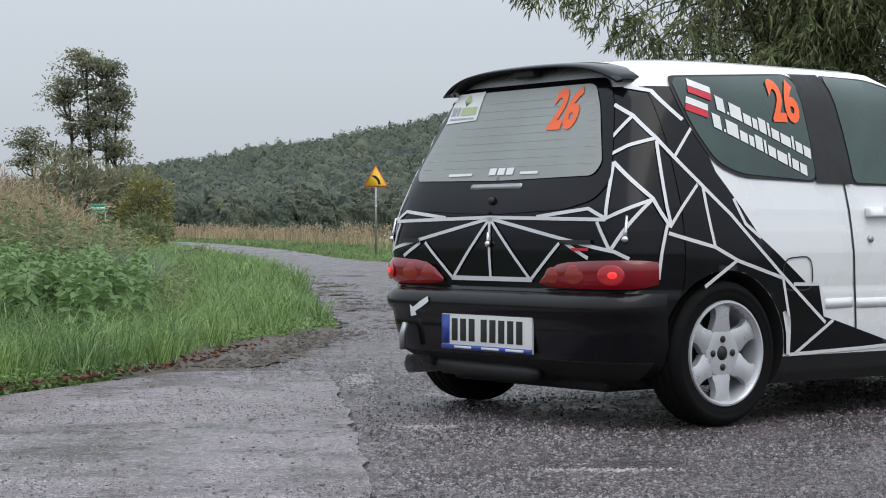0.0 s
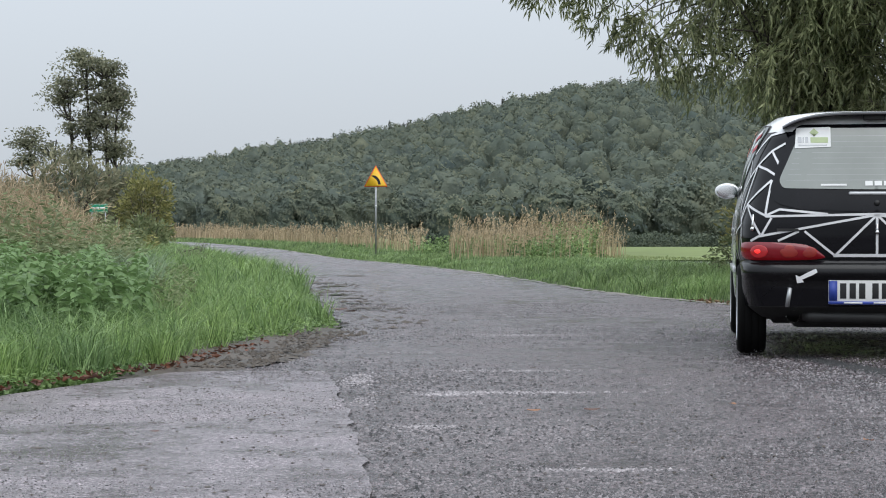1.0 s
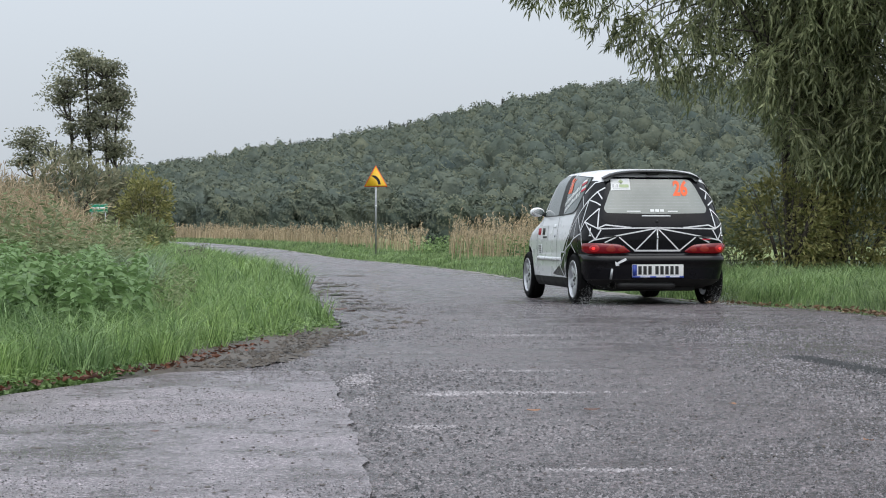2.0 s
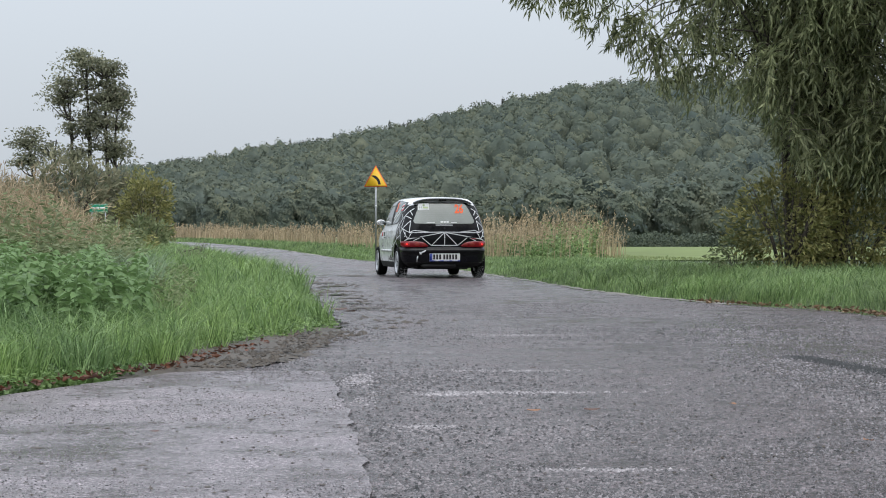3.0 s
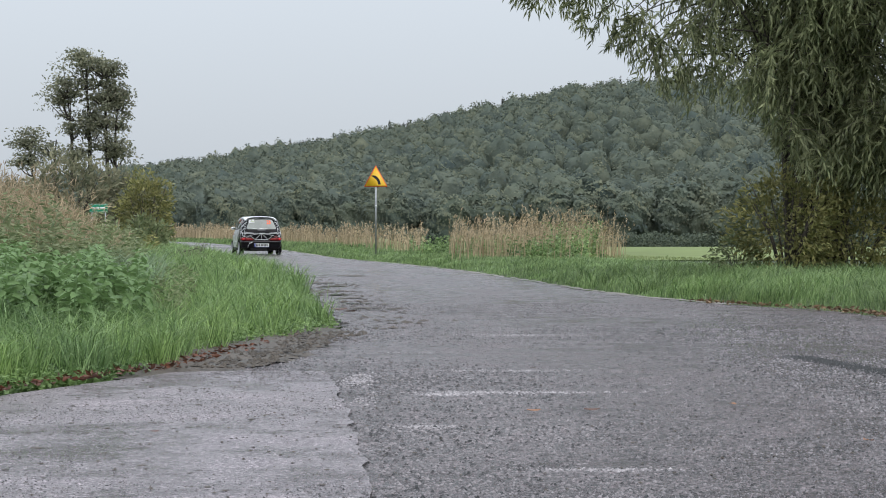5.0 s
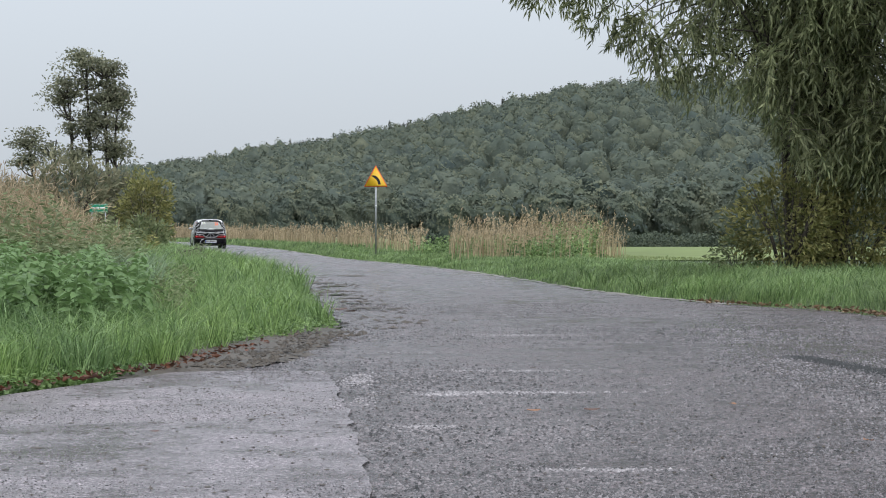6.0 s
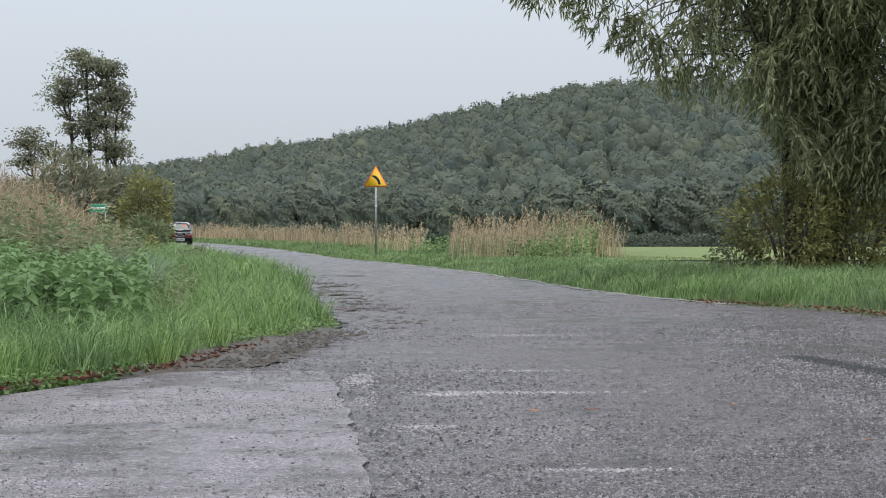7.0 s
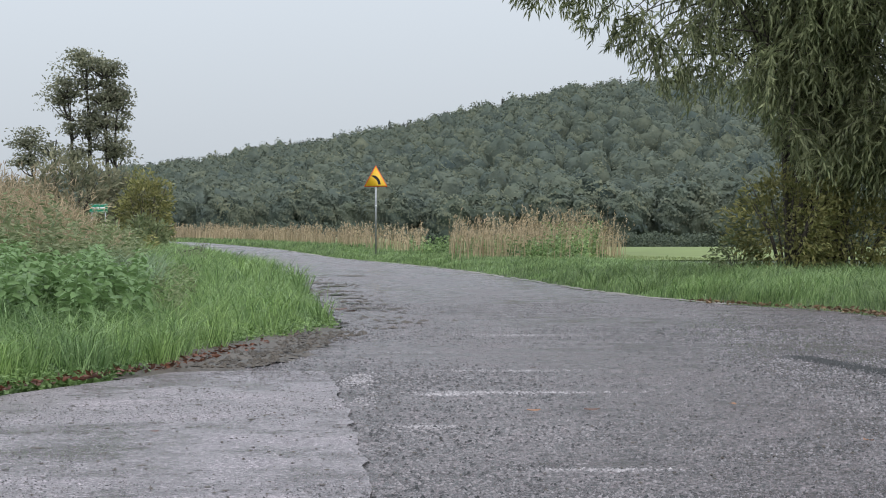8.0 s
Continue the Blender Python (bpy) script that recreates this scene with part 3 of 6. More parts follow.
def shrub(name, x, y, radii, n, size, mat, seed, label, stems=7):
    rng = np.random.default_rng(seed)
    root = tagged(new(name), label, "shrub")
    z = float(land_z(x, y))
    root.location = (x, y, z)
    for k in range(stems):
        q = 2 * math.pi * k / stems + rng.normal() * 0.3
        e = Vector((math.cos(q) * radii[0] * 0.7, math.sin(q) * radii[1] * 0.7, radii[2] * rng.uniform(1.2, 1.9)))
        bm = bmesh.new()
        tube_bm([(0.05 * math.cos(q), 0.05 * math.sin(q), -0.05), e * 0.5 + Vector((0, 0, 0.1)), e], [0.03 * radii[2], 0.018 * radii[2], 0.006], 6, bm)
        part("stem", bm, M_BARK, root)
    p, w, ln = leaf_cloud((0, 0, radii[2] * 0.98), radii, n, size, rng)
    keep = p[:, 2] > 0.02
    leaves("foliage", p[keep], w[keep], ln[keep], ln[keep] * 0.42, mat, rng, root)
    return root


def lobed_tree(x, y, stems, lobes, seed, label):
    """Upright stems with an open crown: limbs reach out to leaf clumps spread through rounded lobes."""
    rng = np.random.default_rng(seed)
    root = tagged(new("tree"), label, "tree")
    root.location = (x, y, float(land_z(x, y)))
    bm = bmesh.new()
    lines = []
    for ox, top, lean in stems:
        pts = [Vector((ox + lean * t + 0.12 * math.sin(5 * t + ox), 0.1 * math.sin(4 * t), top * t - 0.1)) for t in np.linspace(0, 1, 8)]
        tube_bm(pts, list(np.linspace(0.17, 0.03, 8)), 8, bm, caps=False)
        lines.append(pts)
    clumps = []
    for cx, cz, rx, rz, count in lobes:
        for k in range(count):
            d = Vector(rng.normal(size=3)).normalized() * rng.uniform(0.35, 1.05)
            e = Vector((cx + d.x * rx, d.y * rx * 0.9, cz + d.z * rz))
            near = min((p for pts in lines for p in pts[2:] if p.z < e.z - 0.1), key=lambda p: (p - e).length, default=lines[0][4])
            mid = near.lerp(e, 0.5) + Vector((0, 0, -0.15))
            tube_bm([near, mid, e], [0.05, 0.03, 0.012], 5, bm, caps=False)
            clumps.append(e)
    part("trunk", bm, M_BARK, root, "dark upright stems and limbs")
    e = np.array([p[:] for p in clumps])
    per = 62
    at = np.repeat(e, per, 0) + np.clip(rng.normal(size=(len(e) * per, 3)), -1.7, 1.7) * np.repeat(rng.uniform(0.14, 0.34, (len(e), 1)), per, 0) * np.array([1.4, 1.4, 0.5])
    ln = rng.uniform(0.10, 0.23, len(at))
    leaves("crown", at, rng.normal(size=at.shape) * np.array([1, 1, 0.5]) + np.array([0, 0, -0.35]), ln, ln * 0.55, M_TREE, rng, root, "thin dark green foliage with gaps")


lobed_tree(-17.7, 97.0, ((0.15, 8.6, 0.3), (-1.5, 7.6, -0.1), (-0.7, 9.4, 0.1), (0.5, 7.0, 0.5)),
           ((-0.9, 9.35, 1.1, 0.75, 26), (0.35, 9.0, 0.7, 0.7, 14), (-2.0, 7.9, 0.95, 1.0, 24), (-0.3, 7.9, 1.2, 0.9, 24), (0.75, 7.5, 0.85, 1.2, 32), (0.2, 6.2, 1.25, 0.9, 32), (-1.2, 6.2, 0.9, 0.8, 12), (0.6, 5.0, 0.85, 0.8, 24), (-0.9, 4.6, 1.1, 0.6, 12)), 53, "tall open roadside tree with several dark stems")
lobed_tree(-20.9, 96.0, ((0.4, 4.9, -0.5), (1.0, 5.4, 0.2)), ((-0.25, 5.3, 0.75, 0.55, 15), (0.5, 4.7, 0.8, 0.5, 9), (-0.3, 4.2, 0.9, 0.5, 12)), 54, "small half-bare tree beside the tall one")
for k, (x, y, r) in enumerate(((-19.8, 88, (2.0, 1.6, 1.5)), (-17.0, 86, (2.2, 1.6, 2.1)), (-14.9, 88, (1.7, 1.4, 1.7)), (-22.5, 90, (2.2, 1.8, 1.1)))):
    shrub("bush", x, y, r, 3600, 0.26, M_BUSH, 60 + k, "dense dark roadside bush under the trees")
shrub("shrub", -7.0, 44.5, (0.66, 0.66, 1.0), 3400, 0.105, M_SHRUB, 70, "upright olive green shrub beside the road")
shrub("shrub", -8.9, 42.0, (0.6, 0.7, 0.60), 2200, 0.105, M_WEED, 71, "low olive green shrub on the bank")
shrub("shrub", -5.5, 35.0, (0.45, 0.4, 0.42), 1500, 0.09, M_WEED, 72, "low green bush on the bank")

# a leaning twig of dark seed pods over the road edge
rng = np.random.default_rng(77)
tw = tagged(new("weed_spray"), "leaning weed stem with dark seed pods", "weed")
tw.location = (-3.72, 26.0, float(land_z(-3.72, 26.0)))
part("stalk", tube_bm([(0, 0, -0.02), (0.10, 0, 0.28), (0.42, 0, 0.36)], [0.008, 0.006, 0.003], 6), M_BARK, tw)
at = np.stack([rng.uniform(0.0, 0.44, 150), rng.normal(size=150) * 0.04, np.zeros(150)], -1)
at[:, 2] = 0.26 + 0.22 * at[:, 0] + rng.normal(size=150) * 0.035
leaves("pods", at, rng.normal(size=(150, 3)) + np.array([0.5, 0, -0.4]), np.full(150, 0.040), np.full(150, 0.016), M_TREE, rng, tw)


# ---------------------------------------------------------------- the willow over the verge
def make_willow():
    rng = np.random.default_rng(81)
    root = tagged(new("willow_tree"), "large dark green willow drooping over the verge", "tree")
    bx, by = 5.3, 26.8
    root.location = (bx, by, float(land_z(bx, by)))
    tubes = []
    limbs = []
    for dx, dy, top in ((-4.6, -0.6, 5.2), (-3.4, 0.8, 6.6), (-2.2, -1.2, 7.4), (-0.6, 0.6, 8.2), (1.2, -0.8, 8.0), (2.6, 1.2, 7.0), (4.2, -0.4, 6.0), (-1.2, 2.6, 6.8), (0.8, -2.8, 6.2)):
        top = max(top, 6.0)
        pts = [Vector((0.08 * dx, 0.1 * dy, -0.1)), Vector((dx * 0.10, dy * 0.15, top * 0.38)), Vector((dx * 0.20, dy * 0.35, top * 0.74)), Vector((dx * 0.60, dy * 0.75, top * 0.98)), Vector((dx, dy, top * 0.90))]
        thick = 0.45 if dx < -2 else 1.0
        tubes.append((pts, [thick * r for r in (0.13, 0.10, 0.06, 0.03, 0.010)]))
        limbs.append(pts)
    # the hanging edge of the crown, on the plane of the trunk
    low_x = (0.5, 0.95, 1.35, 1.75, 2.05, 2.45, 2.75, 3.05, 3.45, 3.75, 4.15, 4.55, 4.80, 5.05, 5.5, 6.5, 10)
    low_z = (4.2, 3.95, 3.70, 3.72, 3.30, 3.22, 2.85, 2.60, 2.35, 2.55, 2.25, 2.20, 1.70, 1.35, 1.1, 1.0, 1.2)

    def hang(p):
        k = by / (by + p.y)
        return (float(lerp((p.x + bx) * k, low_x, low_z)) - 0.685) / k + 0.685

    # boughs end in bunches of hanging sprays, with air between the bunches
    bunches = []
    while len(bunches) < 215:
        l = limbs[rng.integers(0, len(limbs))]
        t = rng.uniform(1.3, 4.0)
        k = min(3, int(t))
        o = l[k].lerp(l[k + 1], t - k) + Vector((rng.normal() * 0.95, rng.normal() * 0.9, rng.normal() * 0.9 - 0.4))
        wx = o.x + bx
        if wx < 0.95 or wx > 9.0 or o.z > 6.4 or o.z < hang(o) + 0.30:
            continue
        if wx < 4.3 and any((o - b).length < 0.34 for b in bunches):
            continue
        bunches.append(o)
        near = l[k].lerp(l[k + 1], max(0.0, t - k - 0.5))
        tubes.append(([near, near.lerp(o, 0.55) + Vector((0, 0, 0.18)), o], [0.022, 0.014, 0.005]))
    while len(bunches) < 318:
        o = Vector((rng.uniform(-2.6, 3.6), rng.uniform(-1.5, 1.2), rng.uniform(1.5, 5.2)))
        edge = hang(o) + 0.28
        if o.z < edge or (o.x < -0.9 and any((o - b).length < 0.36 for b in bunches)):
            continue
        bunches.append(o)
        tubes.append(([Vector((o.x * 0.5, o.y * 0.5, o.z + 0.35)), o.lerp(Vector((o.x * 0.5, o.y * 0.5, o.z + 0.5)), 0.4), o], [0.014, 0.010, 0.004]))
    while len(bunches) < 340:
        o = Vector((rng.uniform(-4.5, -2.2), rng.uniform(-0.8, 0.8), rng.uniform(2.4, 5.4)))
        if hang(o) + 0.22 < o.z < hang(o) + 1.3 and not any((o - b).length < 0.26 for b in bunches):
            bunches.append(o)
            tubes.append(([o + Vector((0.9, 0, 0.55)), o + Vector((0.4, 0, 0.35)), o], [0.014, 0.009, 0.004]))
    while len(bunches) < 440:
        o = Vector((rng.uniform(-0.75, 3.4), rng.uniform(-1.7, -0.3), rng.uniform(1.5, 4.2)))
        if o.z > hang(o) + 0.30:
            bunches.append(o)
            tubes.append(([Vector((o.x * 0.6, o.y * 0.4, o.z + 0.45)), o + Vector((-o.x * 0.15, -o.y * 0.3, 0.35)), o], [0.014, 0.010, 0.004]))
    at, way = [], []
    for o in bunches:
        wx = o.x + bx
        spray_out = Vector((rng.normal() * 0.5 - 0.25, rng.normal() * 0.5, 0))
        for _ in range(int(rng.integers(5, 12) * (1.0 if wx < 4.3 else 1.55))):
            start = o + Vector(rng.normal(size=3)) * 0.10
            out = spray_out + Vector((rng.normal(), rng.normal(), 0)) * 0.42
            length = rng.uniform(0.45, 1.15)
            droop = abs(rng.normal()) * 0.12
            pts = [start + out * (q * 0.8 * length) + Vector((0, 0, 0.16 * length * math.sin(math.pi * q * 0.8) - length * 0.85 * q ** 1.8)) for q in np.linspace(0, 1, 7)]
            if rng.random() < 0.4 and pts[4].z > hang(pts[4]):
                tubes.append((pts[:5:2], [0.006, 0.004, 0.002]))
            for q in np.linspace(0.05, 1.0, int(9 + 19 * length)):
                k = min(5, int(q * 6))
                c = pts[k].lerp(pts[k + 1], q * 6 - k)
                if c.z < hang(c) + droop:
                    break
                d = (pts[k + 1] - pts[k]).normalized()
                at.append(c[:])
                way.append((d * 0.85 + Vector(rng.normal(size=3)) * 0.40 + Vector((0, 0, -0.30)))[:])
    bm = bmesh.new()
    for pts, rad in tubes:
        tube_bm(pts, rad, 5 if rad[0] < 0.05 else 9, bm, caps=False)
    part("trunk", bm, M_BARK, root, "dark forked willow stems")
    at, way = np.array(at), np.array(way)
    ln = rng.uniform(0.085, 0.175, len(at))
    leaves("crown", at, way, ln, ln * 0.17 + 0.004, M_WILLOW, rng, root, "long narrow drooping willow leaves", 0.1)


make_willow()
shrub("elder_shrub", 4.70, 25.6, (0.76, 0.7, 0.76), 3600, 0.080, M_SHRUB, 91, "olive brown shrub at the willow's foot", 12)
shrub("elder_shrub", 5.75, 26.0, (0.8, 0.7, 0.62), 3600, 0.085, M_SHRUB, 92, "dark shrub at the willow's foot", 10)
shrub("elder_shrub", 4.05, 25.9, (0.34, 0.36, 0.32), 900, 0.07, M_WEED, 93, "small green shrub at the willow's foot", 6)


# ---------------------------------------------------------------- field and far woods
def make_field():
    ys = np.concatenate([np.arange(44, 120, 4.0), np.arange(120, 484, 12.0)])
    M_FIELD = leafy("mown_field", (0.150, 0.190, 0.064), (0.150, 0.190, 0.064), 0.25, (0.8, 1.2), 0.9, 0.0)
    f = strip("field", ys, lambda y: road_right(min(y, 150)) + 4.4, lambda y: 0.45 * y + 10, lambda x, y: float(land_z(x, y)) + 0.03 + 0.03 * noise.noise((x * 0.3, y * 0.2, 0)), M_FIELD, 40)
    tagged(f, "pale green mown field beyond the road", "field", kind="structure")


make_field()
grass_field("grass", 44, 90, lambda y: road_right(y) + 4.3, lambda y: road_right(y) + 7.5, 9000, 0.085, M_FIELD_GRASS, 20, 0.006, "short pale grass at the field's edge", 1.4)


def ball(fine):
    bm = bmesh.new()
    bmesh.ops.create_icosphere(bm, subdivisions=fine, radius=1.0)
    v = np.array([x.co[:] for x in bm.verts])
    f = np.array([[x.index for x in y.verts] for y in bm.faces])
    bm.free()
    return v, f


def make_woods(name, spots, heights, mat, seed, label, fine=2, wide=(0.38, 0.50), tips=120, tip=0.030):
    """Far trees: each crown is one lumpy dome of foliage, with leaf clumps standing out of it all over."""
    rng = np.random.default_rng(seed)
    n = len(spots)
    h = heights[:, None]
    w = h * rng.uniform(*wide, (n, 1))
    bv, bf = ball(fine)
    k = len(bv)

    def lumps(d, ph):
        return 1 + 0.16 * np.sin(4.3 * d[..., 0] + ph[..., 0]) * np.sin(4.9 * d[..., 1] + ph[..., 1]) + 0.14 * np.sin(7.1 * d[..., 2] + 5.0 * d[..., 0] + ph[..., 2]) + 0.09 * np.sin(13.0 * d[..., 1] + 9.0 * d[..., 2] + ph[..., 0])

    ph = rng.uniform(0, 6.28, (n, 1, 3))
    shape = np.stack([w, w, h * 0.50], -1)
    mid = spots[:, None, :] + np.array([0, 0, 1.0]) * (h * 0.50)[..., None]
    d = np.broadcast_to(bv, (n, k, 3))
    v = d * shape * (lumps(d, ph) + 0.035 * rng.normal(size=(n, k)))[..., None] + mid
    crown = from_arrays(name, v.reshape(-1, 3), (bf[None] + (np.arange(n) * k)[:, None, None]).reshape(-1, 3), mat, smooth=True)
    q = unit(rng.normal(size=(n, tips, 3)))
    q[..., 2] = np.where(q[..., 2] < -0.3, -q[..., 2], q[..., 2])
    p = (q * shape * (lumps(q, ph) * rng.uniform(0.98, 1.07, (n, tips)))[..., None] + mid).reshape(-1, 3)
    q = unit(q.reshape(-1, 3) + rng.normal(size=(n * tips, 3)) * 0.25)
    r = np.repeat(heights * tip, tips) * rng.uniform(0.5, 1.4, n * tips)
    side = unit(np.cross(q, rng.normal(size=q.shape)))
    along = np.cross(q, side)
    v = np.stack([p - side * (r * 0.6)[:, None], p + side * (r * 0.6)[:, None], p + along * r[:, None] + q * (r * 0.35)[:, None]], 1).reshape(-1, 3)
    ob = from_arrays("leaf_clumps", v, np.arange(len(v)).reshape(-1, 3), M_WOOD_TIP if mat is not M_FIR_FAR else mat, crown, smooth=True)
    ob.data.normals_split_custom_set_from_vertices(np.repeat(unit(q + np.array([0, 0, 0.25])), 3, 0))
    return tagged(crown, label, "woods", kind="stuff")


def make_firs(name, spots, heights, mat, seed, label, per):
    """Far firs: pointed cones of drooping boughs."""
    rng = np.random.default_rng(seed)
    n, h = len(spots), heights[:, None]
    k = rng.random((n, per)) ** 0.8
    q = rng.uniform(0, 2 * np.pi, (n, per))
    r = (1 - k) * h * 0.17 + 0.05
    p = (np.stack([np.cos(q) * r * 0.3, np.sin(q) * r * 0.3, h * (0.15 + 0.85 * k)], -1) + spots[:, None, :]).reshape(-1, 3)
    out = np.stack([np.cos(q), np.sin(q), -0.45 + 0 * q], -1).reshape(-1, 3)
    side = np.stack([-np.sin(q), np.cos(q), 0 * q], -1).reshape(-1, 3)
    ln = (r * 0.9 + h * 0.02).reshape(-1, 1)
    v = np.stack([p + np.array([0, 0, 1.0]) * ln * 0.5, p + out * ln + side * ln * 0.45, p + out * ln - side * ln * 0.45], 1).reshape(-1, 3)
    ob = from_arrays(name, v, np.arange(len(v)).reshape(-1, 3), mat, smooth=True)
    ob.data.normals_split_custom_set_from_vertices(np.repeat(unit(out + np.array([0, 0, 0.8])), 3, 0))
    return tagged(ob, label, "woods", kind="stuff")


rng = np.random.default_rng(101)


def stand(y0, y1, dx, dy, low, high):
    """Places and heights of trees in uneven rows."""
    out = []
    for k, y in enumerate(np.arange(y0, y1, dy)):
        half = 0.25 * y + 16
        for x in np.arange(-half + (k % 2) * dx / 2, half, dx):
            out.append((x + rng.normal() * dx * 0.30, y + rng.normal() * dy * 0.35))
    a = np.array(out)
    h = rng.uniform(low, high, len(a)) * (1 + 0.16 * vnoise(a, 0.05, 3.0))
    return np.column_stack([a, land_z(a[:, 0], a[:, 1])]), h


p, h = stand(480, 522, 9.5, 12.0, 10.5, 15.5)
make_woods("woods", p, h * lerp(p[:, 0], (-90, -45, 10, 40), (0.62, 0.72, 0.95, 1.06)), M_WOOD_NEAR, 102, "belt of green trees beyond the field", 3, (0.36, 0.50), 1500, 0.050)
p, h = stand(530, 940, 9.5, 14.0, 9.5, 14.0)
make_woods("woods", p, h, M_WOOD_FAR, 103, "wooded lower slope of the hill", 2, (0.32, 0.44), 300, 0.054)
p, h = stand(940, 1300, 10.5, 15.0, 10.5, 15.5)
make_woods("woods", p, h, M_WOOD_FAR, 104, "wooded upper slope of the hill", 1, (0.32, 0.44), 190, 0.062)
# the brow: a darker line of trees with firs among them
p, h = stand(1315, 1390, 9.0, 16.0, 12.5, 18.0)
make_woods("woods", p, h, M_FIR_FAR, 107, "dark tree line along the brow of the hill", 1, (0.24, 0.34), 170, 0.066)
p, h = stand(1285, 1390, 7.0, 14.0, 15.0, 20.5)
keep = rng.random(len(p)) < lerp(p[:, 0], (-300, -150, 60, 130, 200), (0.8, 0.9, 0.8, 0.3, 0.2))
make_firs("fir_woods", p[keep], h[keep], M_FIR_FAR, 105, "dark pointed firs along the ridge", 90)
# low leafy growth along the wood's edge
n = 42000
x, y = rng.uniform(-135, 135, n), rng.uniform(464, 478, n)
at = np.stack([x, y, land_z(x, y)], -1)
at[:, 2] += rng.random(n) ** 1.3 * (3.0 + 1.6 * vnoise(at, 0.21, 2.0))
ln = rng.uniform(0.35, 0.95, n)
tagged(leaves("undergrowth", at, rng.normal(size=(n, 3)) + np.array([0, 0, 0.3]), ln, ln * 0.7, M_WOOD_NEAR, rng, face=np.tile([0, -0.5, 1.0], (n, 1))), "low leafy growth along the wood's edge", "woods", kind="stuff")


# ---------------------------------------------------------------- signs
def make_warning_sign():
    s = tagged(new("warning_sign"), "yellow triangular bend warning sign on a steel post", "road sign")
    x, y = -2.11, 59.0
    s.location = (x, y, float(land_z(x, y)))
    g = -float(land_z(x, y))
    part("post", tube_bm([(0, 0.035, -0.2), (0, 0.035, 2.80 + g)], [0.027, 0.027], 12), M_STEEL, s, "grey steel post")
    for z in (1.55,):
        part("post_clamp", tube_bm([(0, 0.035, z), (0, 0.035, z + 0.05)], [0.034, 0.034], 12), M_STICK, s, "pale clamp")

    def tri(half, z0, z1, y0, y1, r):
        pts = rounded([(-half, z0), (half, z0), (0, z1)], r, 5)
        bm = bmesh.new()
        f0 = bm.faces.new([bm.verts.new((a, y0, b)) for a, b in pts])
        ex = bmesh.ops.extrude_face_region(bm, geom=[f0])
        bmesh.ops.translate(bm, vec=(0, y1 - y0, 0), verts=[e for e in ex["geom"] if isinstance(e, bmesh.types.BMVert)])
        bmesh.ops.recalc_face_normals(bm, faces=bm.faces[:])
        return bm
    z0 = 2.195 + g
    face = part("sign_plate", tri(0.375, z0, z0 + 0.68, -0.004, 0.004, 0.04), M_SIGN_R, s, "red-orange rimmed triangle")
    part("yellow_field", tri(0.330, z0 + 0.025, z0 + 0.625, -0.008, -0.004, 0.03), M_SIGN_Y, face, "yellow field")
    # bend to the left as a thick curved stroke
    bm = bmesh.new()
    rows = []
    for k in range(10):
        t = k / 9
        cx, cz = 0.115 - 0.26 * t ** 1.6, z0 + 0.075 + 0.27 * (1 - (1 - t) ** 1.8)
        w = 0.040 if k < 7 else 0.040 * (1 - (k - 6) / 3.2) + 0.006
        dx, dz = -0.26 * 1.6 * t ** 0.6 - 0.01, 0.27 * 1.8 * (1 - t) ** 0.8 + 0.02
        m = math.hypot(dx, dz)
        rows.append([bm.verts.new((cx - dz / m * w, -0.011, cz + dx / m * w)), bm.verts.new((cx + dz / m * w, -0.011, cz - dx / m * w))])
    for a, b in zip(rows, rows[1:]):
        bm.faces.new((a[0], a[1], b[1], b[0]))
    part("bend_symbol", bm, M_INK, face, "black curved arrow")


make_warning_sign()


def make_place_sign():
    s = tagged(new("place_sign"), "small green place sign with white writing", "road sign")
    x, y = -14.3, 78.0
    g = float(land_z(x, y))
    s.location = (x, y, g)
    for dx in (-0.28, 0.28):
        part("post", tube_bm([(dx, 0.03, -0.2), (dx, 0.03, 1.98 - g)], [0.025, 0.025], 8), M_STEEL, s)
    face = part("sign_plate", box_bm(-0.375, 0.375, -0.015, 0.005, 1.62 - g, 1.97 - g, 0.004), M_SIGN_G, s, "green panel")
    for x0, x1, z0, z1 in ((-0.355, 0.355, 1.945, 1.955), (-0.355, 0.355, 1.635, 1.645), (-0.27, -0.13, 1.75, 1.84), (-0.10, 0.02, 1.75, 1.84), (0.05, 0.27, 1.75, 1.84)):
        part("writing_bar", box_bm(x0, x1, -0.020, -0.016, z0 - g, z1 - g), M_STICK, face)


make_place_sign()

# ---------------------------------------------------------------- road surface details
PATCH_Y = (-20, 0, 3, 5, 5.6, 6.8, 7.66, 8.6, 9.35)
PATCH_X = (0.3, 0.0, -0.1, -0.19, -0.235, -0.33, -0.41, -0.50, -0.58)
ys = np.concatenate([np.arange(-20, 4, 2.0), np.arange(4, 9.36, 0.06)])
tagged(strip("side_road", ys, lambda y: float(road_left(y)) + 0.05, lambda y: float(lerp(y, PATCH_Y, PATCH_X)) + 0.03 * noise.noise((y * 3.1, 2, 0)) + 0.007 * noise.noise((y * 7, 5, 0)), lambda x, y: 0.009 + 0.003 * noise.noise((x * 0.9, y * 0.9, 5)), M_PATCH, 40, 0.005, 5),
       "smooth wet asphalt of the side road", "road", kind="structure")
def mud_edge(y):
    return float(lerp(y, (8.8, 9.4, 10.2, 11.2, 12.2, 13.2, 15.5), (-1.52, -1.05, -0.82, -0.74, -0.72, -0.70, -0.90))) + 0.11 * noise.noise((0, y * 2.3, 0)) + 0.04 * noise.noise((4, y * 9, 0))


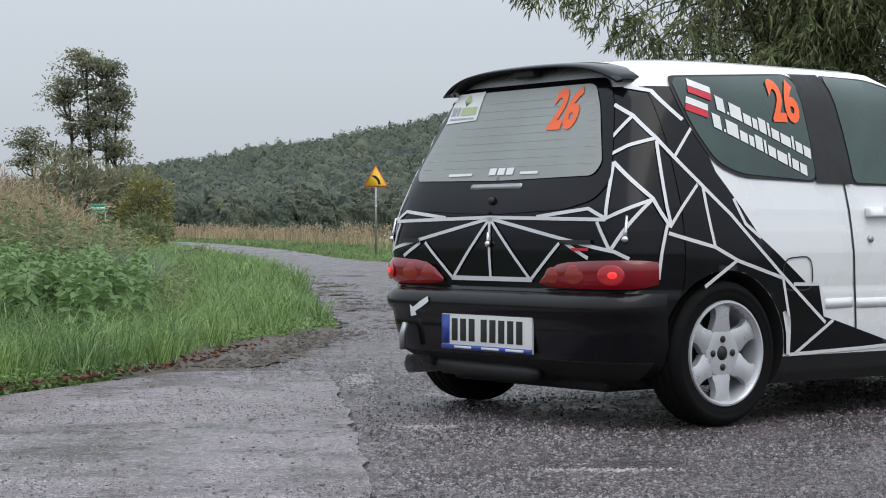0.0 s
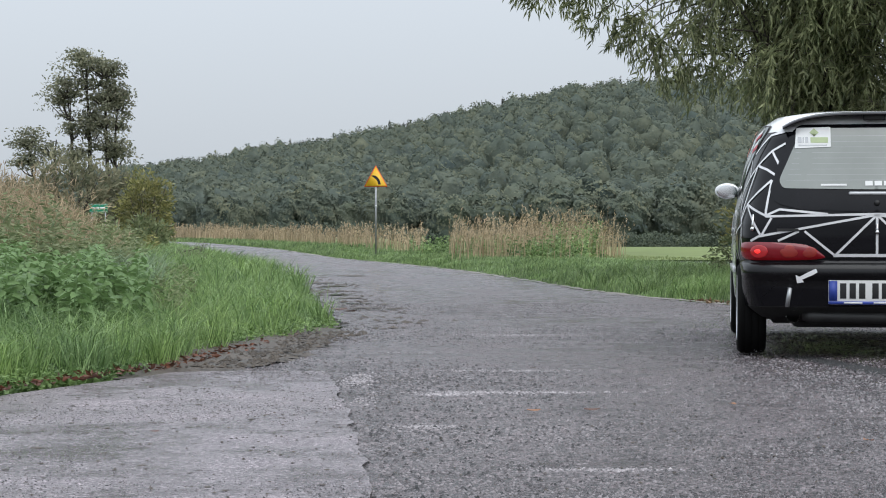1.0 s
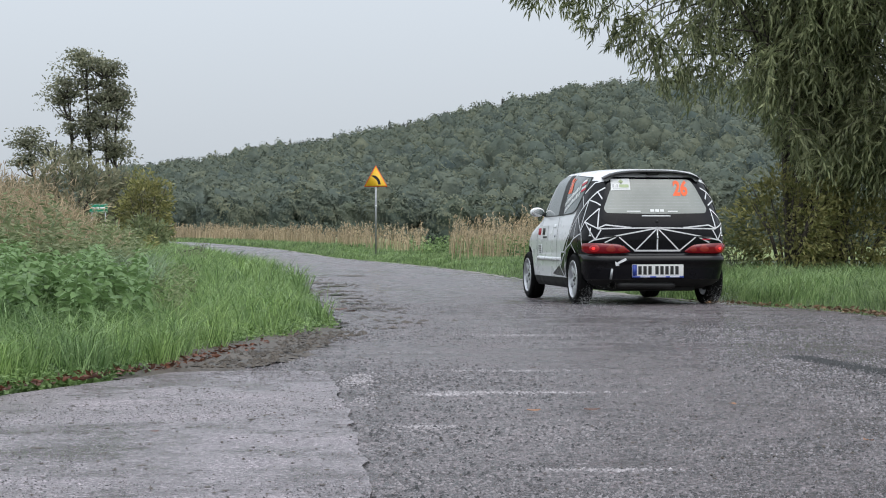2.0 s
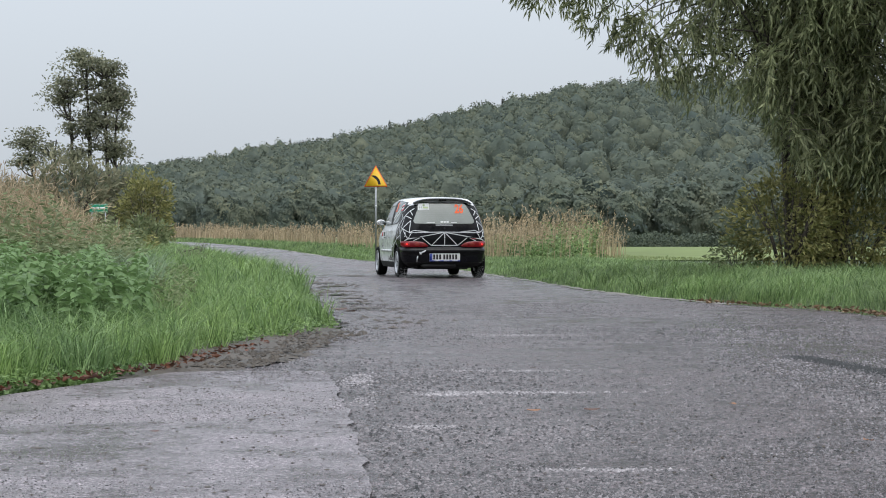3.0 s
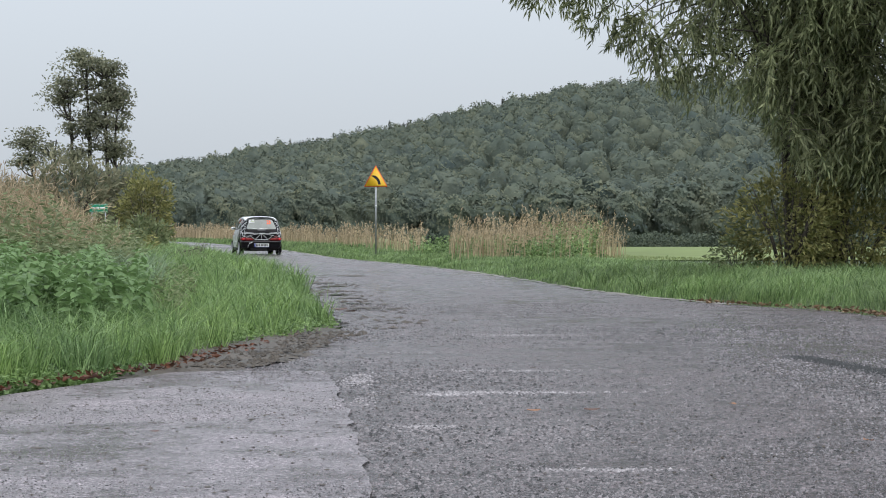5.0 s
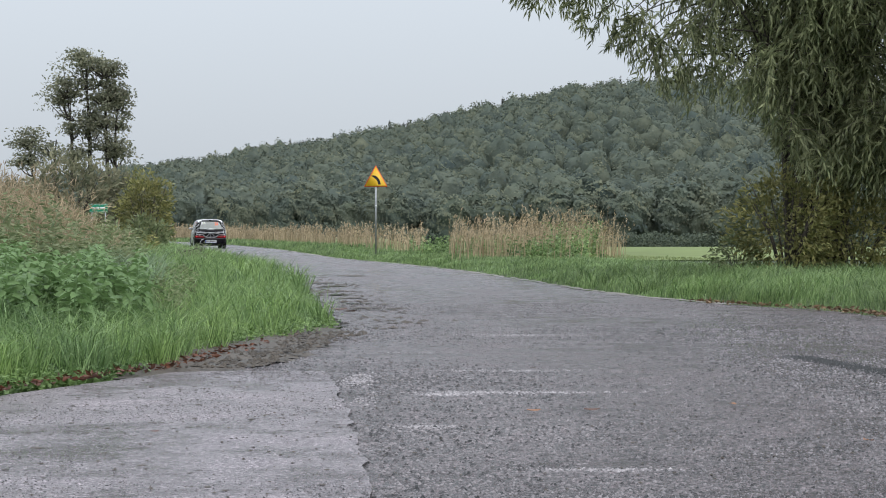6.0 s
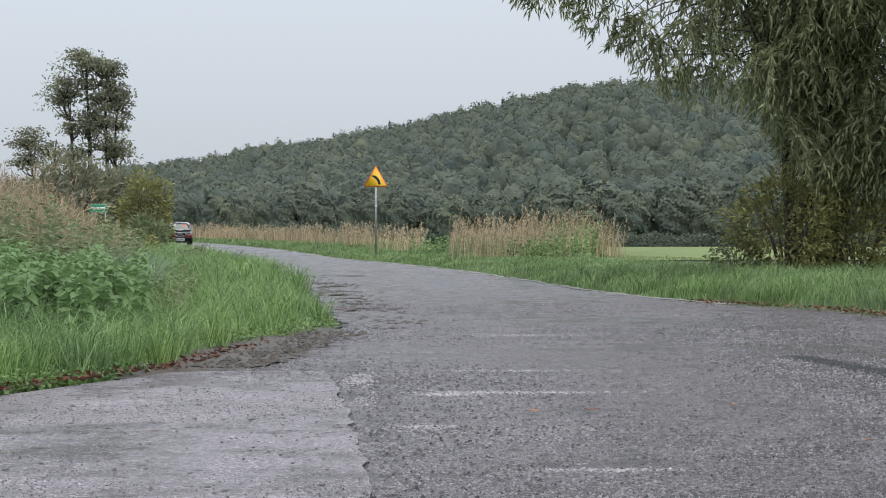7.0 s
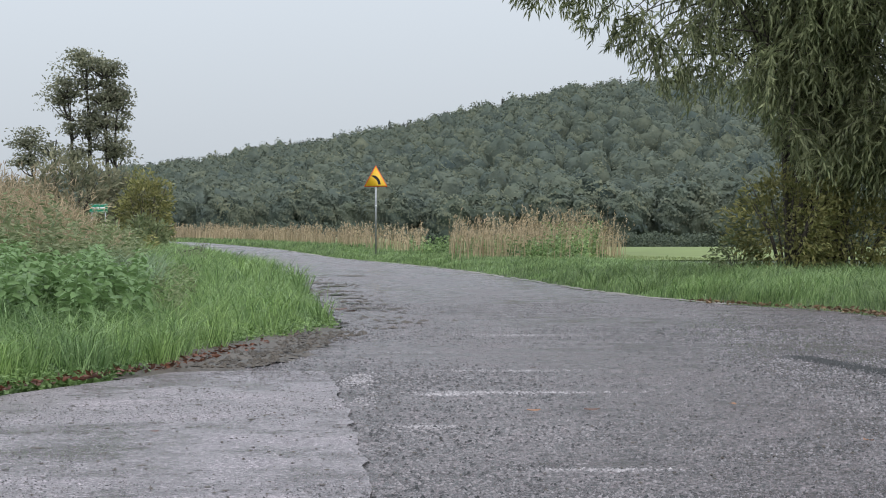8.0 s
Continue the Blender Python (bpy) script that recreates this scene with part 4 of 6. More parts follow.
mud = strip("mud", np.arange(8.9, 15.5, 0.06), lambda y: float(road_left(y)) - 0.40, mud_edge,
            lambda x, y: min(0.030, 0.09 * (mud_edge(y) - x)) * min(1, (y - 8.85) / 0.7) + 0.002 + 0.009 * noise.noise((x * 5, y * 3, 1)) + 0.006 * noise.noise((x * 15, y * 9, 1)), M_MUD, 40, 0.03, 6)
tagged(mud, "dark wet mud along the broken road edge", "mud", kind="structure")
for side, y0, y1, out in ((road_right, 18.6, 60.0, 1), (road_right, 60.0, 150.0, 1)):
    tagged(strip("verge_grit", np.arange(y0, y1, 0.3 if y0 < 40 else 2.0), lambda y: float(side(y)) - 0.01 + 0.20 * noise.noise((y * 0.7, 3, 0)) + 0.06 * noise.noise((y * 3.7, 3, 0)), lambda y: float(side(y)) + 0.10 + 0.10 * noise.noise((y * 1.3, 0, 0)),
                 lambda x, y: float(road_z(y)) + 0.004 + 0.010 * noise.noise((x * 9, y * 4, 2)), M_GRAVEL, 8, 0.02, 8), "pale grit along the road's edge", "road edge", kind="structure")


def bits(name, pts, size, mat, seed, label, flat=0.5, category="grit"):
    """Small uneven lumps lying on the road."""
    rng = np.random.default_rng(seed)
    n = len(pts)
    oct_v = np.array([(1, 0, 0), (0, 1, 0), (-1, 0, 0), (0, -1, 0), (0, 0, 1), (0, 0, -0.4)], float)
    oct_f = np.array([(0, 1, 4), (1, 2, 4), (2, 3, 4), (3, 0, 4), (1, 0, 5), (2, 1, 5), (3, 2, 5), (0, 3, 5)])
    s = size * rng.uniform(0.35, 1.3, n) ** 1.5
    v = oct_v[None] * s[:, None, None] * rng.uniform(0.6, 1.4, (n, 6, 3)) * np.array([1, 1, flat]) + pts[:, None, :]
    f = (oct_f[None] + np.arange(n)[:, None, None] * 6).reshape(-1, 3)
    return tagged(from_arrays(name, v.reshape(-1, 3), f, mat), label, category, kind="stuff")


rng = np.random.default_rng(111)
p = scatter(rng, 1500, 4.6, 9.3, lambda y: road_left(y) + 0.1, lambda y: lerp(y, PATCH_Y, PATCH_X))
p[:, 2] = 0.012
bits("road_grit", p, 0.0048, M_MUD, 112, "dark grit on the wet side road")
p = scatter(rng, 5200, 4.6, 22, lambda y: np.where(y < 9.35, lerp(y, PATCH_Y, PATCH_X), road_left(y)), lambda y: road_right(y))
p[:, 2] = road_z(p[:, 1]) + 0.003
bits("road_grit", p, 0.0055, M_MUD, 113, "dark grit on the worn road")


def stones(name, pts, size, mat, seed, label):
    """Stones standing out of the worn surface: low pointed caps."""
    rng = np.random.default_rng(seed)
    n = len(pts)
    cap = np.array([(1, 0, 0), (0, 1, 0), (-1, 0, 0), (0, -1, 0), (0, 0, 1)], float)
    s = size * rng.uniform(0.5, 1.5, n)
    v = cap[None] * s[:, None, None] * rng.uniform(0.6, 1.4, (n, 5, 3)) * np.array([1, 1, 0.75]) + pts[:, None, :]
    f = (np.array([(0, 1, 4), (1, 2, 4), (2, 3, 4), (3, 0, 4)])[None] + np.arange(n)[:, None, None] * 5).reshape(-1, 3)
    return tagged(from_arrays(name, v.reshape(-1, 3), f, mat), label, "stone chips", kind="stuff")


def spread(n, y0, y1, xa, xb, power):
    y = y0 + (y1 - y0) * rng.random(n) ** power
    a, b = np.maximum(xa(y), -0.245 * y), np.minimum(xb(y), 0.245 * y)
    return np.stack([a + (b - a) * rng.random(n), y, road_z(y) - 0.001], -1)


p = spread(52000, 4.7, 19, lambda y: np.where(y < 9.35, lerp(y, PATCH_Y, PATCH_X), road_left(y)), road_right, 1.25)
p = p[vnoise(p, 2.1, 9) + 0.5 * vnoise(p, 7.0, 2) > -0.85]
stones("road_chips", p, 0.0062, M_CHIP, 114, "wet stone chips standing out of the worn road")
p = spread(14000, 4.7, 9.3, lambda y: road_left(y) + 0.1, lambda y: lerp(y, PATCH_Y, PATCH_X), 1.0)
p[:, 2] += 0.009
stones("road_chips", p, 0.0030, M_CHIP, 117, "fine stone chips in the smooth side road")
# flat dark pieces for the shade in small pits, and for twig scraps
p = scatter(rng, 300, 4.8, 9.2, lambda y: road_left(y) + 0.15, lambda y: lerp(y, PATCH_Y, PATCH_X) - 0.03)
p[:, 2] = 0.0105
bits("pit_marks", p, 0.011, M_MUD, 118, "dark flat marks for shaded pits, with scraps and twigs, on the side road", 0.12, "debris")
p = scatter(rng, 850, 9.3, 12.8, lambda y: road_left(y) - 0.2, lambda y: road_left(y) + 0.42)
p[:, 2] = 0.026
bits("mud_clods", p, 0.016, M_MUD, 115, "dark mud clods at the broken edge", 0.6, "mud")
p = scatter(rng, 620, 13.5, 34, lambda y: road_left(y), lambda y: road_left(y) + 0.35 + 0.75 * rng.random(len(y)))
p = p[vnoise(p, 1.3, 5) > -0.2]
p[:, 2] = road_z(p[:, 1]) + 0.004
bits("mud_clods", p, 0.028, M_MUD, 116, "mud and rubble beside the grass", 0.35, "mud")


def pool(name, x, y, rx, ry, z, mat, seed, label, category, rise=0.0):
    """A thin patch with a wandering outline and a slightly raised middle."""
    rng = np.random.default_rng(seed)
    a = np.linspace(0, 2 * np.pi, 49)[:-1]
    ph = rng.uniform(0, 6.28, 4)
    r = 1 + 0.26 * np.sin(2 * a + ph[0]) + 0.18 * np.sin(3 * a + ph[1]) + 0.12 * np.sin(7 * a + ph[2]) + 0.07 * np.sin(13 * a + ph[3])
    rows = []
    for q, up in ((1.0, 0.0), (0.93, 0.5), (0.6, 1.0), (0.3, 0.9), (0.02, 1.0)):
        px, py = x + rx * q * r * np.cos(a), y + ry * q * r * np.sin(a)
        rows.append(np.stack([px, py, road_z(py) + z + rise * up * (1 + 0.5 * vnoise(np.stack([px, py], -1), 9.0, seed))], -1))
    v = np.concatenate(rows)
    i = np.arange(48)
    f = np.concatenate([np.stack([k * 48 + i, k * 48 + (i + 1) % 48, (k + 1) * 48 + (i + 1) % 48, (k + 1) * 48 + i], -1) for k in range(4)])
    return tagged(from_arrays(name, v, f, mat, smooth=True), label, category, kind="structure")


for k, (x, y, rx, ry) in enumerate(((-1.50, 23.4, 0.16, 0.30), (-1.02, 20.8, 0.13, 0.22), (-1.95, 28.5, 0.24, 0.45), (-0.72, 17.7, 0.17, 0.07), (-1.62, 33.5, 0.25, 0.6), (-0.45, 17.5, 0.10, 0.04))):
    pool("mud_patch", x, y, rx, ry, 0.004, M_MUD, 200 + k, "dark broken muddy hollow in the road", "mud", 0.005)
for k, (x, y, rx, ry) in enumerate(((-1.22, 22.0, 0.15, 0.16), (-0.88, 18.9, 0.13, 0.10), (-0.66, 17.1, 0.24, 0.04), (-1.52, 26.2, 0.18, 0.3))):
    pool("puddle", x, y, rx, ry, 0.008, M_WATER, 220 + k, "thin puddle of rain water on the broken road", "puddle")
# litter of red-brown leaves at the grass edge
rng = np.random.default_rng(121)
y = 7.9 + 3.2 * rng.random(330) ** 1.5 + 0.25 * np.round(rng.normal(size=330) * 2)
keep_low = np.clip(y, 7.85, 12.6)
y = keep_low
x = road_left(y) + rng.normal(size=330) * 0.05 + 0.01
at = np.stack([x, y, np.full(330, 0.035) + 0.01 * rng.random(330)], -1)
ln = rng.uniform(0.02, 0.05, 330)
tagged(leaves("leaf_litter", at, np.stack([rng.normal(size=330), rng.normal(size=330), rng.random(330) * 0.25], -1), ln, ln * 0.5, M_LEAF_RED, rng), "red-brown leaf litter at the grass edge", "leaf litter", kind="stuff")


def fallen_leaf(x, y, size, turn, mat, label):
    bm = bmesh.new()
    rows = []
    for t, w in ((0, 0.02), (0.2, 0.26), (0.45, 0.34), (0.7, 0.24), (1.0, 0.01)):
        c = Vector(((t - 0.5) * size, 0, 0.006 + 0.10 * size * (2 * t - 1) ** 2))
        rows.append([bm.verts.new(c + Vector((0, s * w * size, abs(s) * 0.16 * size * w + 0.05 * size * (s > 0)))) for s in (-1, -0.4, 0.4, 1)])
    for a, b in zip(rows, rows[1:]):
        for k in range(3):
            bm.faces.new((a[k], a[k + 1], b[k + 1], b[k]))
    ob = part("fallen_leaf", bm, mat)
    ob.matrix_basis = Matrix.Translation((x, y, float(road_z(y)) + (0.014 if x < lerp(y, PATCH_Y, PATCH_X) else 0.007))) @ Matrix.Rotation(turn, 4, "Z")
    return tagged(ob, label, "leaf", "fallen leaves on the road")


for px, py, size, turn, mat, label in ((0.347, 7.16, 0.055, 0.3, M_LEAF, "curled orange-brown leaf on wet asphalt"), (1.150, 7.44, 0.050, 1.2, M_LEAF, "orange-brown leaf on wet asphalt"),
                                       (1.388, 6.12, 0.055, 2.0, M_LEAF, "small tan leaf on wet asphalt"), (-0.974, 6.34, 0.036, 0.8, M_LEAF_RED, "red-brown leaf on the side road"),
                                       (0.57, 7.19, 0.06, 0.1, M_LEAF_RED, "dark flat leaf on wet asphalt"), (-0.92, 16.6, 0.16, 0.5, M_LEAF_RED, "large red-brown leaf by the grass"),
                                       (-0.80, 16.3, 0.11, 2.4, M_LEAF_RED, "dark brown leaf by the grass")):
    fallen_leaf(px, py, size, turn, mat, label)
# pale stones in place of sky glints off wet streaks, and along the seam
rng = np.random.default_rng(141)
at = []
for x0, y0, half, deep, k in ((0.30, 8.15, 0.36, 0.05, 420), (0.02, 8.05, 0.12, 0.06, 160), (0.38, 9.45, 0.40, 0.05, 260), (0.50, 5.46, 0.17, 0.035, 260), (-0.05, 10.9, 0.30, 0.10, 220), (0.5, 12.8, 0.40, 0.12, 200), (-0.08, 6.7, 0.10, 0.06, 160), (-0.41, 8.9, 0.07, 0.35, 330), (-0.33, 7.6, 0.06, 0.3, 160)):
    at.append(np.stack([x0 + half * rng.normal(size=k) * 0.6 - (0.09 * (np.full(k, 0)) if half > 0.15 else 0), y0 + deep * rng.normal(size=k) * 0.6, np.full(k, 0.0)], -1))
stones("glint_stones", np.concatenate(at), 0.0055, M_PALE_CHIP, 142, "pale stones standing in for wet sky glints in streaks on the road")
# a dark oily smear of tar-coated stones across the road
rng = np.random.default_rng(131)
y = rng.uniform(8.2, 10.6, 2600)
x = 2.02 + (10.4 - y) * 0.17 + rng.normal(size=2600) * 0.045
stones("tar_smear", np.stack([x, y, np.full(2600, 0.001)], -1), 0.0062, plain("wet_tar", (0.016, 0.016, 0.016), 0.5, vary=0.4), 132, "dark tar-coated stones across the road")
# brown litter at the foot of the verge
y = rng.uniform(14.2, 19.5, 420)
x = road_right(y) + 0.02 + rng.normal(size=420) * 0.09
ln = rng.uniform(0.025, 0.07, 420)
tagged(leaves("leaf_litter", np.stack([x, y, road_z(y) + 0.012 + 0.02 * rng.random(420)], -1), np.stack([rng.normal(size=420), rng.normal(size=420), rng.random(420) * 0.3], -1), ln, ln * 0.45, M_LITTER, rng), "tan leaf litter at the foot of the verge", "leaf litter", kind="stuff")


# ---------------------------------------------------------------- the rally car
# The shell is a stack of plan slices: rear end, nose and half width by height.
CAR_Z = (0.16, 0.20, 0.26, 0.36, 0.44, 0.495, 0.515, 0.56, 0.64, 0.72, 0.78, 0.80, 0.85, 0.92, 1.00, 1.10, 1.20, 1.26, 1.30, 1.338, 1.361, 1.374)
CAR_REAR = (-0.25, -0.380, -0.470, -0.485, -0.485, -0.478, -0.462, -0.468, -0.474, -0.474, -0.470, -0.466, -0.450, -0.424, -0.392, -0.352, -0.312, -0.284, -0.250, -0.190, -0.06, 0.20)
CAR_NOSE = (2.74, 2.78, 2.82, 2.84, 2.84, 2.835, 2.83, 2.82, 2.77, 2.62, 2.36, 2.22, 1.98, 1.80, 1.68, 1.52, 1.36, 1.25, 1.15, 1.05, 0.88, 0.62)
CAR_WIDE = (0.690, 0.715, 0.735, 0.745, 0.748, 0.750, 0.748, 0.752, 0.755, 0.750, 0.742, 0.740, 0.730, 0.716, 0.700, 0.675, 0.645, 0.618, 0.585, 0.530, 0.42, 0.22)
CAR_SQUARE = (7.0, 7.0, 8.0, 9.0, 9.5, 9.5, 9.5, 10.0, 10.0, 9.5, 9.0, 9.0, 8.5, 8.0, 7.5, 7.0, 6.5, 6.0, 5.5, 5.0, 4.0, 3.0)
MID = 1.0


def shell(z):
    return (lerp(z, CAR_Z, CAR_REAR), lerp(z, CAR_Z, CAR_NOSE), lerp(z, CAR_Z, CAR_WIDE), lerp(z, CAR_Z, CAR_SQUARE))


def side_y(x, z):
    """Half width of the shell at a place along it."""
    xr, xf, w, k = shell(z)
    a, p = ((MID - xr), k) if x < MID else ((xf - MID), 4.2)
    q = min(1.0, abs(x - MID) / a)
    return w * max(0.0, 1 - q ** p) ** (1 / p)


def rear_x(y, z):
    """Rear face of the shell at a place across it."""
    xr, xf, w, k = shell(z)
    q = min(1.0, abs(y) / w)
    return MID - (MID - xr) * max(0.0, 1 - q ** k) ** (1 / k)


def on_shell(p, lift=0.0):
    """Moves a point out onto the shell, in its own plan slice."""
    x, y, z = p
    xr, xf, w, k = shell(z)
    a, q = ((MID - xr), k) if x < MID else ((xf - MID), 4.2)
    s = ((abs(x - MID) / a) ** q + (abs(y) / w) ** q) ** (-1 / q)
    x, y = MID + (x - MID) * s, y * s
    nx = math.copysign((abs(x - MID) / a) ** (q - 1) / a, x - MID)
    ny = math.copysign((abs(y) / w) ** (q - 1) / w, y)
    m = math.hypot(nx, ny)
    return Vector((x + lift * nx / m, y + lift * ny / m, z))


def shell_bm():
    zs = sorted(set(list(CAR_Z) + list(np.linspace(0.17, 1.372, 60))))
    bm = bmesh.new()
    rings = []
    for z in zs:
        xr, xf, w, k = shell(z)
        ring = []
        for i in range(120):
            q = 2 * math.pi * i / 120
            c, s = math.cos(q), math.sin(q)
            a, p = (xf - MID, 4.2) if c > 0 else (MID - xr, k)
            ring.append(bm.verts.new((MID + math.copysign(a * abs(c) ** (2 / p), c), math.copysign(w * abs(s) ** (2 / p), s), z)))
        rings.append(ring)
    for r0, r1 in zip(rings, rings[1:]):
        for k in range(120):
            bm.faces.new((r0[k], r0[(k + 1) % 120], r1[(k + 1) % 120], r1[k]))
    bm.faces.new(rings[0][::-1])
    top = bm.verts.new((0.45, 0, 1.379))
    for k in range(120):
        bm.faces.new((rings[-1][k], rings[-1][(k + 1) % 120], top))
    bm.normal_update()
    return bm


def cut(ob, cutter_bm):
    """Takes the cutter's volume away from a mesh for good."""
    me = bpy.data.meshes.new("cutter")
    cutter_bm.to_mesh(me)
    cutter_bm.free()
    tool = new("cutter", me)
    mod = ob.modifiers.new("cut", "BOOLEAN")
    mod.object, mod.operation, mod.solver = tool, "DIFFERENCE", "EXACT"
    got = bpy.data.meshes.new_from_object(ob.evaluated_get(bpy.context.evaluated_depsgraph_get()))
    ob.modifiers.clear()
    ob.data = got
    bpy.data.objects.remove(tool)



def grid_polygon(points, step=0.05):
    """A flat polygon cut into small cells, in two coordinates."""
    bm = bmesh.new()
    bm.faces.new([bm.verts.new((a, b, 0)) for a, b in points])
    for ax in (0, 1):
        lo, hi = min(p[ax] for p in points), max(p[ax] for p in points)
        k = math.floor(lo / step) + 1
        while k * step < hi:
            no = Vector((1, 0, 0)) if ax == 0 else Vector((0, 1, 0))
            bmesh.ops.bisect_plane(bm, geom=bm.verts[:] + bm.edges[:] + bm.faces[:], plane_co=no * (k * step), plane_no=no)
            k += 1
    bmesh.ops.triangulate(bm, faces=bm.faces[:])
    return bm


def wrap_on(bm, face, lift):
    """Lays flat cells on the shell: face is side_right, side_left, rear or front."""
    for v in bm.verts:
        a, b = v.co.x, v.co.y
        h = lift + v.co.z
        if face == "rear":
            p = (rear_x(a, b), a, b)
        elif face == "front":
            p = (front_x(a, b), a, b)
        else:
            p = (a, side_y(a, b) * (-1 if face == "side_right" else 1), b)
        e = 0.004
        n0 = on_shell(p, 0.0)
        xr, xf, w, k = shell(b)
        out = on_shell(p, 1.0) - n0
        up = (on_shell((p[0], p[1], b + e), 0) - on_shell((p[0], p[1], b - e), 0)) / (2 * e)
        n = (out - up * 0 - Vector((0, 0, out.dot(up)))).normalized()
        v.co = Vector(p) + n * h
    bmesh.ops.recalc_face_normals(bm, faces=bm.faces[:])
    return bm


def front_x(y, z):
    xr, xf, w, k = shell(z)
    q = min(1.0, abs(y) / w)
    return MID + (xf - MID) * max(0.0, 1 - q ** 4.2) ** (1 / 4.2)


def film(name, points, face, lift, mat, parent, label="", step=0.05):
    return part(name, wrap_on(grid_polygon(points, step), face, lift), mat, parent, label)


def grown(points, d):
    """A polygon pushed outward from its middle."""
    c = sum((Vector(p) for p in points), Vector((0, 0))) / len(points)
    return [tuple(Vector(p) + (Vector(p) - c).normalized() * d) for p in points]


def tape(points, width, parent, mirror=False, lift=0.0052):
    """A strip of white tape over the shell along rough points."""
    pts = [Vector((p[0], -p[1] if mirror else p[1], p[2])) for p in points]
    line = []
    for a, b in zip(pts, pts[1:]):
        n = max(2, int((b - a).length / 0.03))
        line += [a.lerp(b, k / n) for k in range(n)]
    line.append(pts[-1])
    line = [on_shell(p, lift) for p in line]
    bm = bmesh.new()
    rows = []
    for i, p in enumerate(line):
        d = (line[min(i + 1, len(line) - 1)] - line[max(i - 1, 0)]).normalized()
        out = on_shell(p, 1.0) - on_shell(p, 0.0)
        s = d.cross(out).normalized() * width / 2
        rows.append([bm.verts.new(on_shell(p + s, lift)), bm.verts.new(on_shell(p - s, lift))])
    for r0, r1 in zip(rows, rows[1:]):
        bm.faces.new((r0[0], r0[1], r1[1], r1[0]))
    bmesh.ops.recalc_face_normals(bm, faces=bm.faces[:])
    return part("tape_strip", bm, M_TAPE, parent)


def text_bm(words, width, height, lean, bold=0.0):
    """Letters of the built-in font as cells in a box of that size."""
    cu = bpy.data.curves.new("letters", "FONT")
    cu.body, cu.resolution_u, cu.offset = words, 3, bold
    ob = new("letters", cu)
    me = bpy.data.meshes.new_from_object(ob.evaluated_get(bpy.context.evaluated_depsgraph_get()))
    bm = bmesh.new()
    bm.from_mesh(me)
    bpy.data.objects.remove(ob)
    xs, ys = [v.co.x for v in bm.verts], [v.co.y for v in bm.verts]
    for v in bm.verts:
        q = (v.co.y - min(ys)) / (max(ys) - min(ys))
        v.co = Vector(((v.co.x - min(xs)) / (max(xs) - min(xs)) * width + lean * q, q * height, 0))
    return bm


car = tagged(new("rally_car"), "small white hatchback rally car with black wrap and white tape", "car")

bm = shell_bm()
for co, no in (((-0.20, 0, 0), (1, 0, 0)), ((0, 0, 0.262), (0, 0, 1)), ((0, 0, 1.236), (0, 0, 1)), ((2.45, 0, 0), (1, 0, 0)), ((0, 0, 0.42), (0, 0, 1))):
    bmesh.ops.bisect_plane(bm, geom=bm.verts[:] + bm.edges[:] + bm.faces[:], plane_co=co, plane_no=no)
for f in bm.faces:
    c = f.calc_center_median()
    if (c.x < -0.20 and c.z < 1.236) or (c.x > 2.45 and c.z < 0.42):
        f.material_index = 1
    if c.z < 0.262:
        f.material_index = 2
body = part("body", bm, [M_WHITE, M_BLACK, M_UNDER], car, "white shell with black rear end")
for ax in (0.0, 2.2):
    for sgn in (1, -1):
        c = bmesh.new()
        bmesh.ops.create_cone(c, cap_ends=True, segments=56, radius1=0.306, radius2=0.306, depth=0.5,
                              matrix=Matrix.Translation((ax, sgn * 0.80, 0.275)) @ Matrix.Rotation(math.pi / 2, 4, "X"))
        for f in c.faces:
            f.material_index = 2
        cut(body, c)
body.data.polygons.foreach_set("use_smooth", [True] * len(body.data.polygons))
# wheel housings are dark inside
for p in body.data.polygons:
    c = p.center
    for ax in (0.0, 2.2):
        if math.hypot(c.x - ax, c.z - 0.275) < 0.309 and abs(c.y) < side_y(c.x, c.z) - 0.004:
            p.material_index = 2
body.data.set_sharp_from_angle(angle=radians(35))

# black wrap along each flank, ending in a point on the sill
ARCH = [(0.3075 * math.cos(radians(a)), 0.275 + 0.3075 * math.sin(radians(a))) for a in (0, 15, 30, 45, 60, 75, 90, 105, 120, 135)]
FLANK = [(-0.205, 1.236), (-0.075, 1.236), (-0.075, 1.09), (-0.02, 0.930), (0.054, 0.836), (0.163, 0.700), (0.419, 0.527), (0.484, 0.526),
         (0.519, 0.402), (0.57, 0.390), (0.90, 0.300), (0.90, 0.284), (0.33, 0.264)] + ARCH + [(-0.205, 0.52)]
QUARTER = rounded([(-0.105, 1.265), (0.50, 1.304), (0.505, 0.905), (0.10, 0.925), (-0.011, 0.965), (-0.085, 1.085), (-0.112, 1.2)], 0.05)
PILLAR = [(0.500, 1.306), (0.668, 1.312), (0.700, 0.896), (0.500, 0.898)]
DOOR_PANE = rounded([(0.685, 1.308), (0.95, 1.300), (1.07, 1.270), (1.50, 0.935), (1.50, 0.897), (0.715, 0.902)], 0.03)
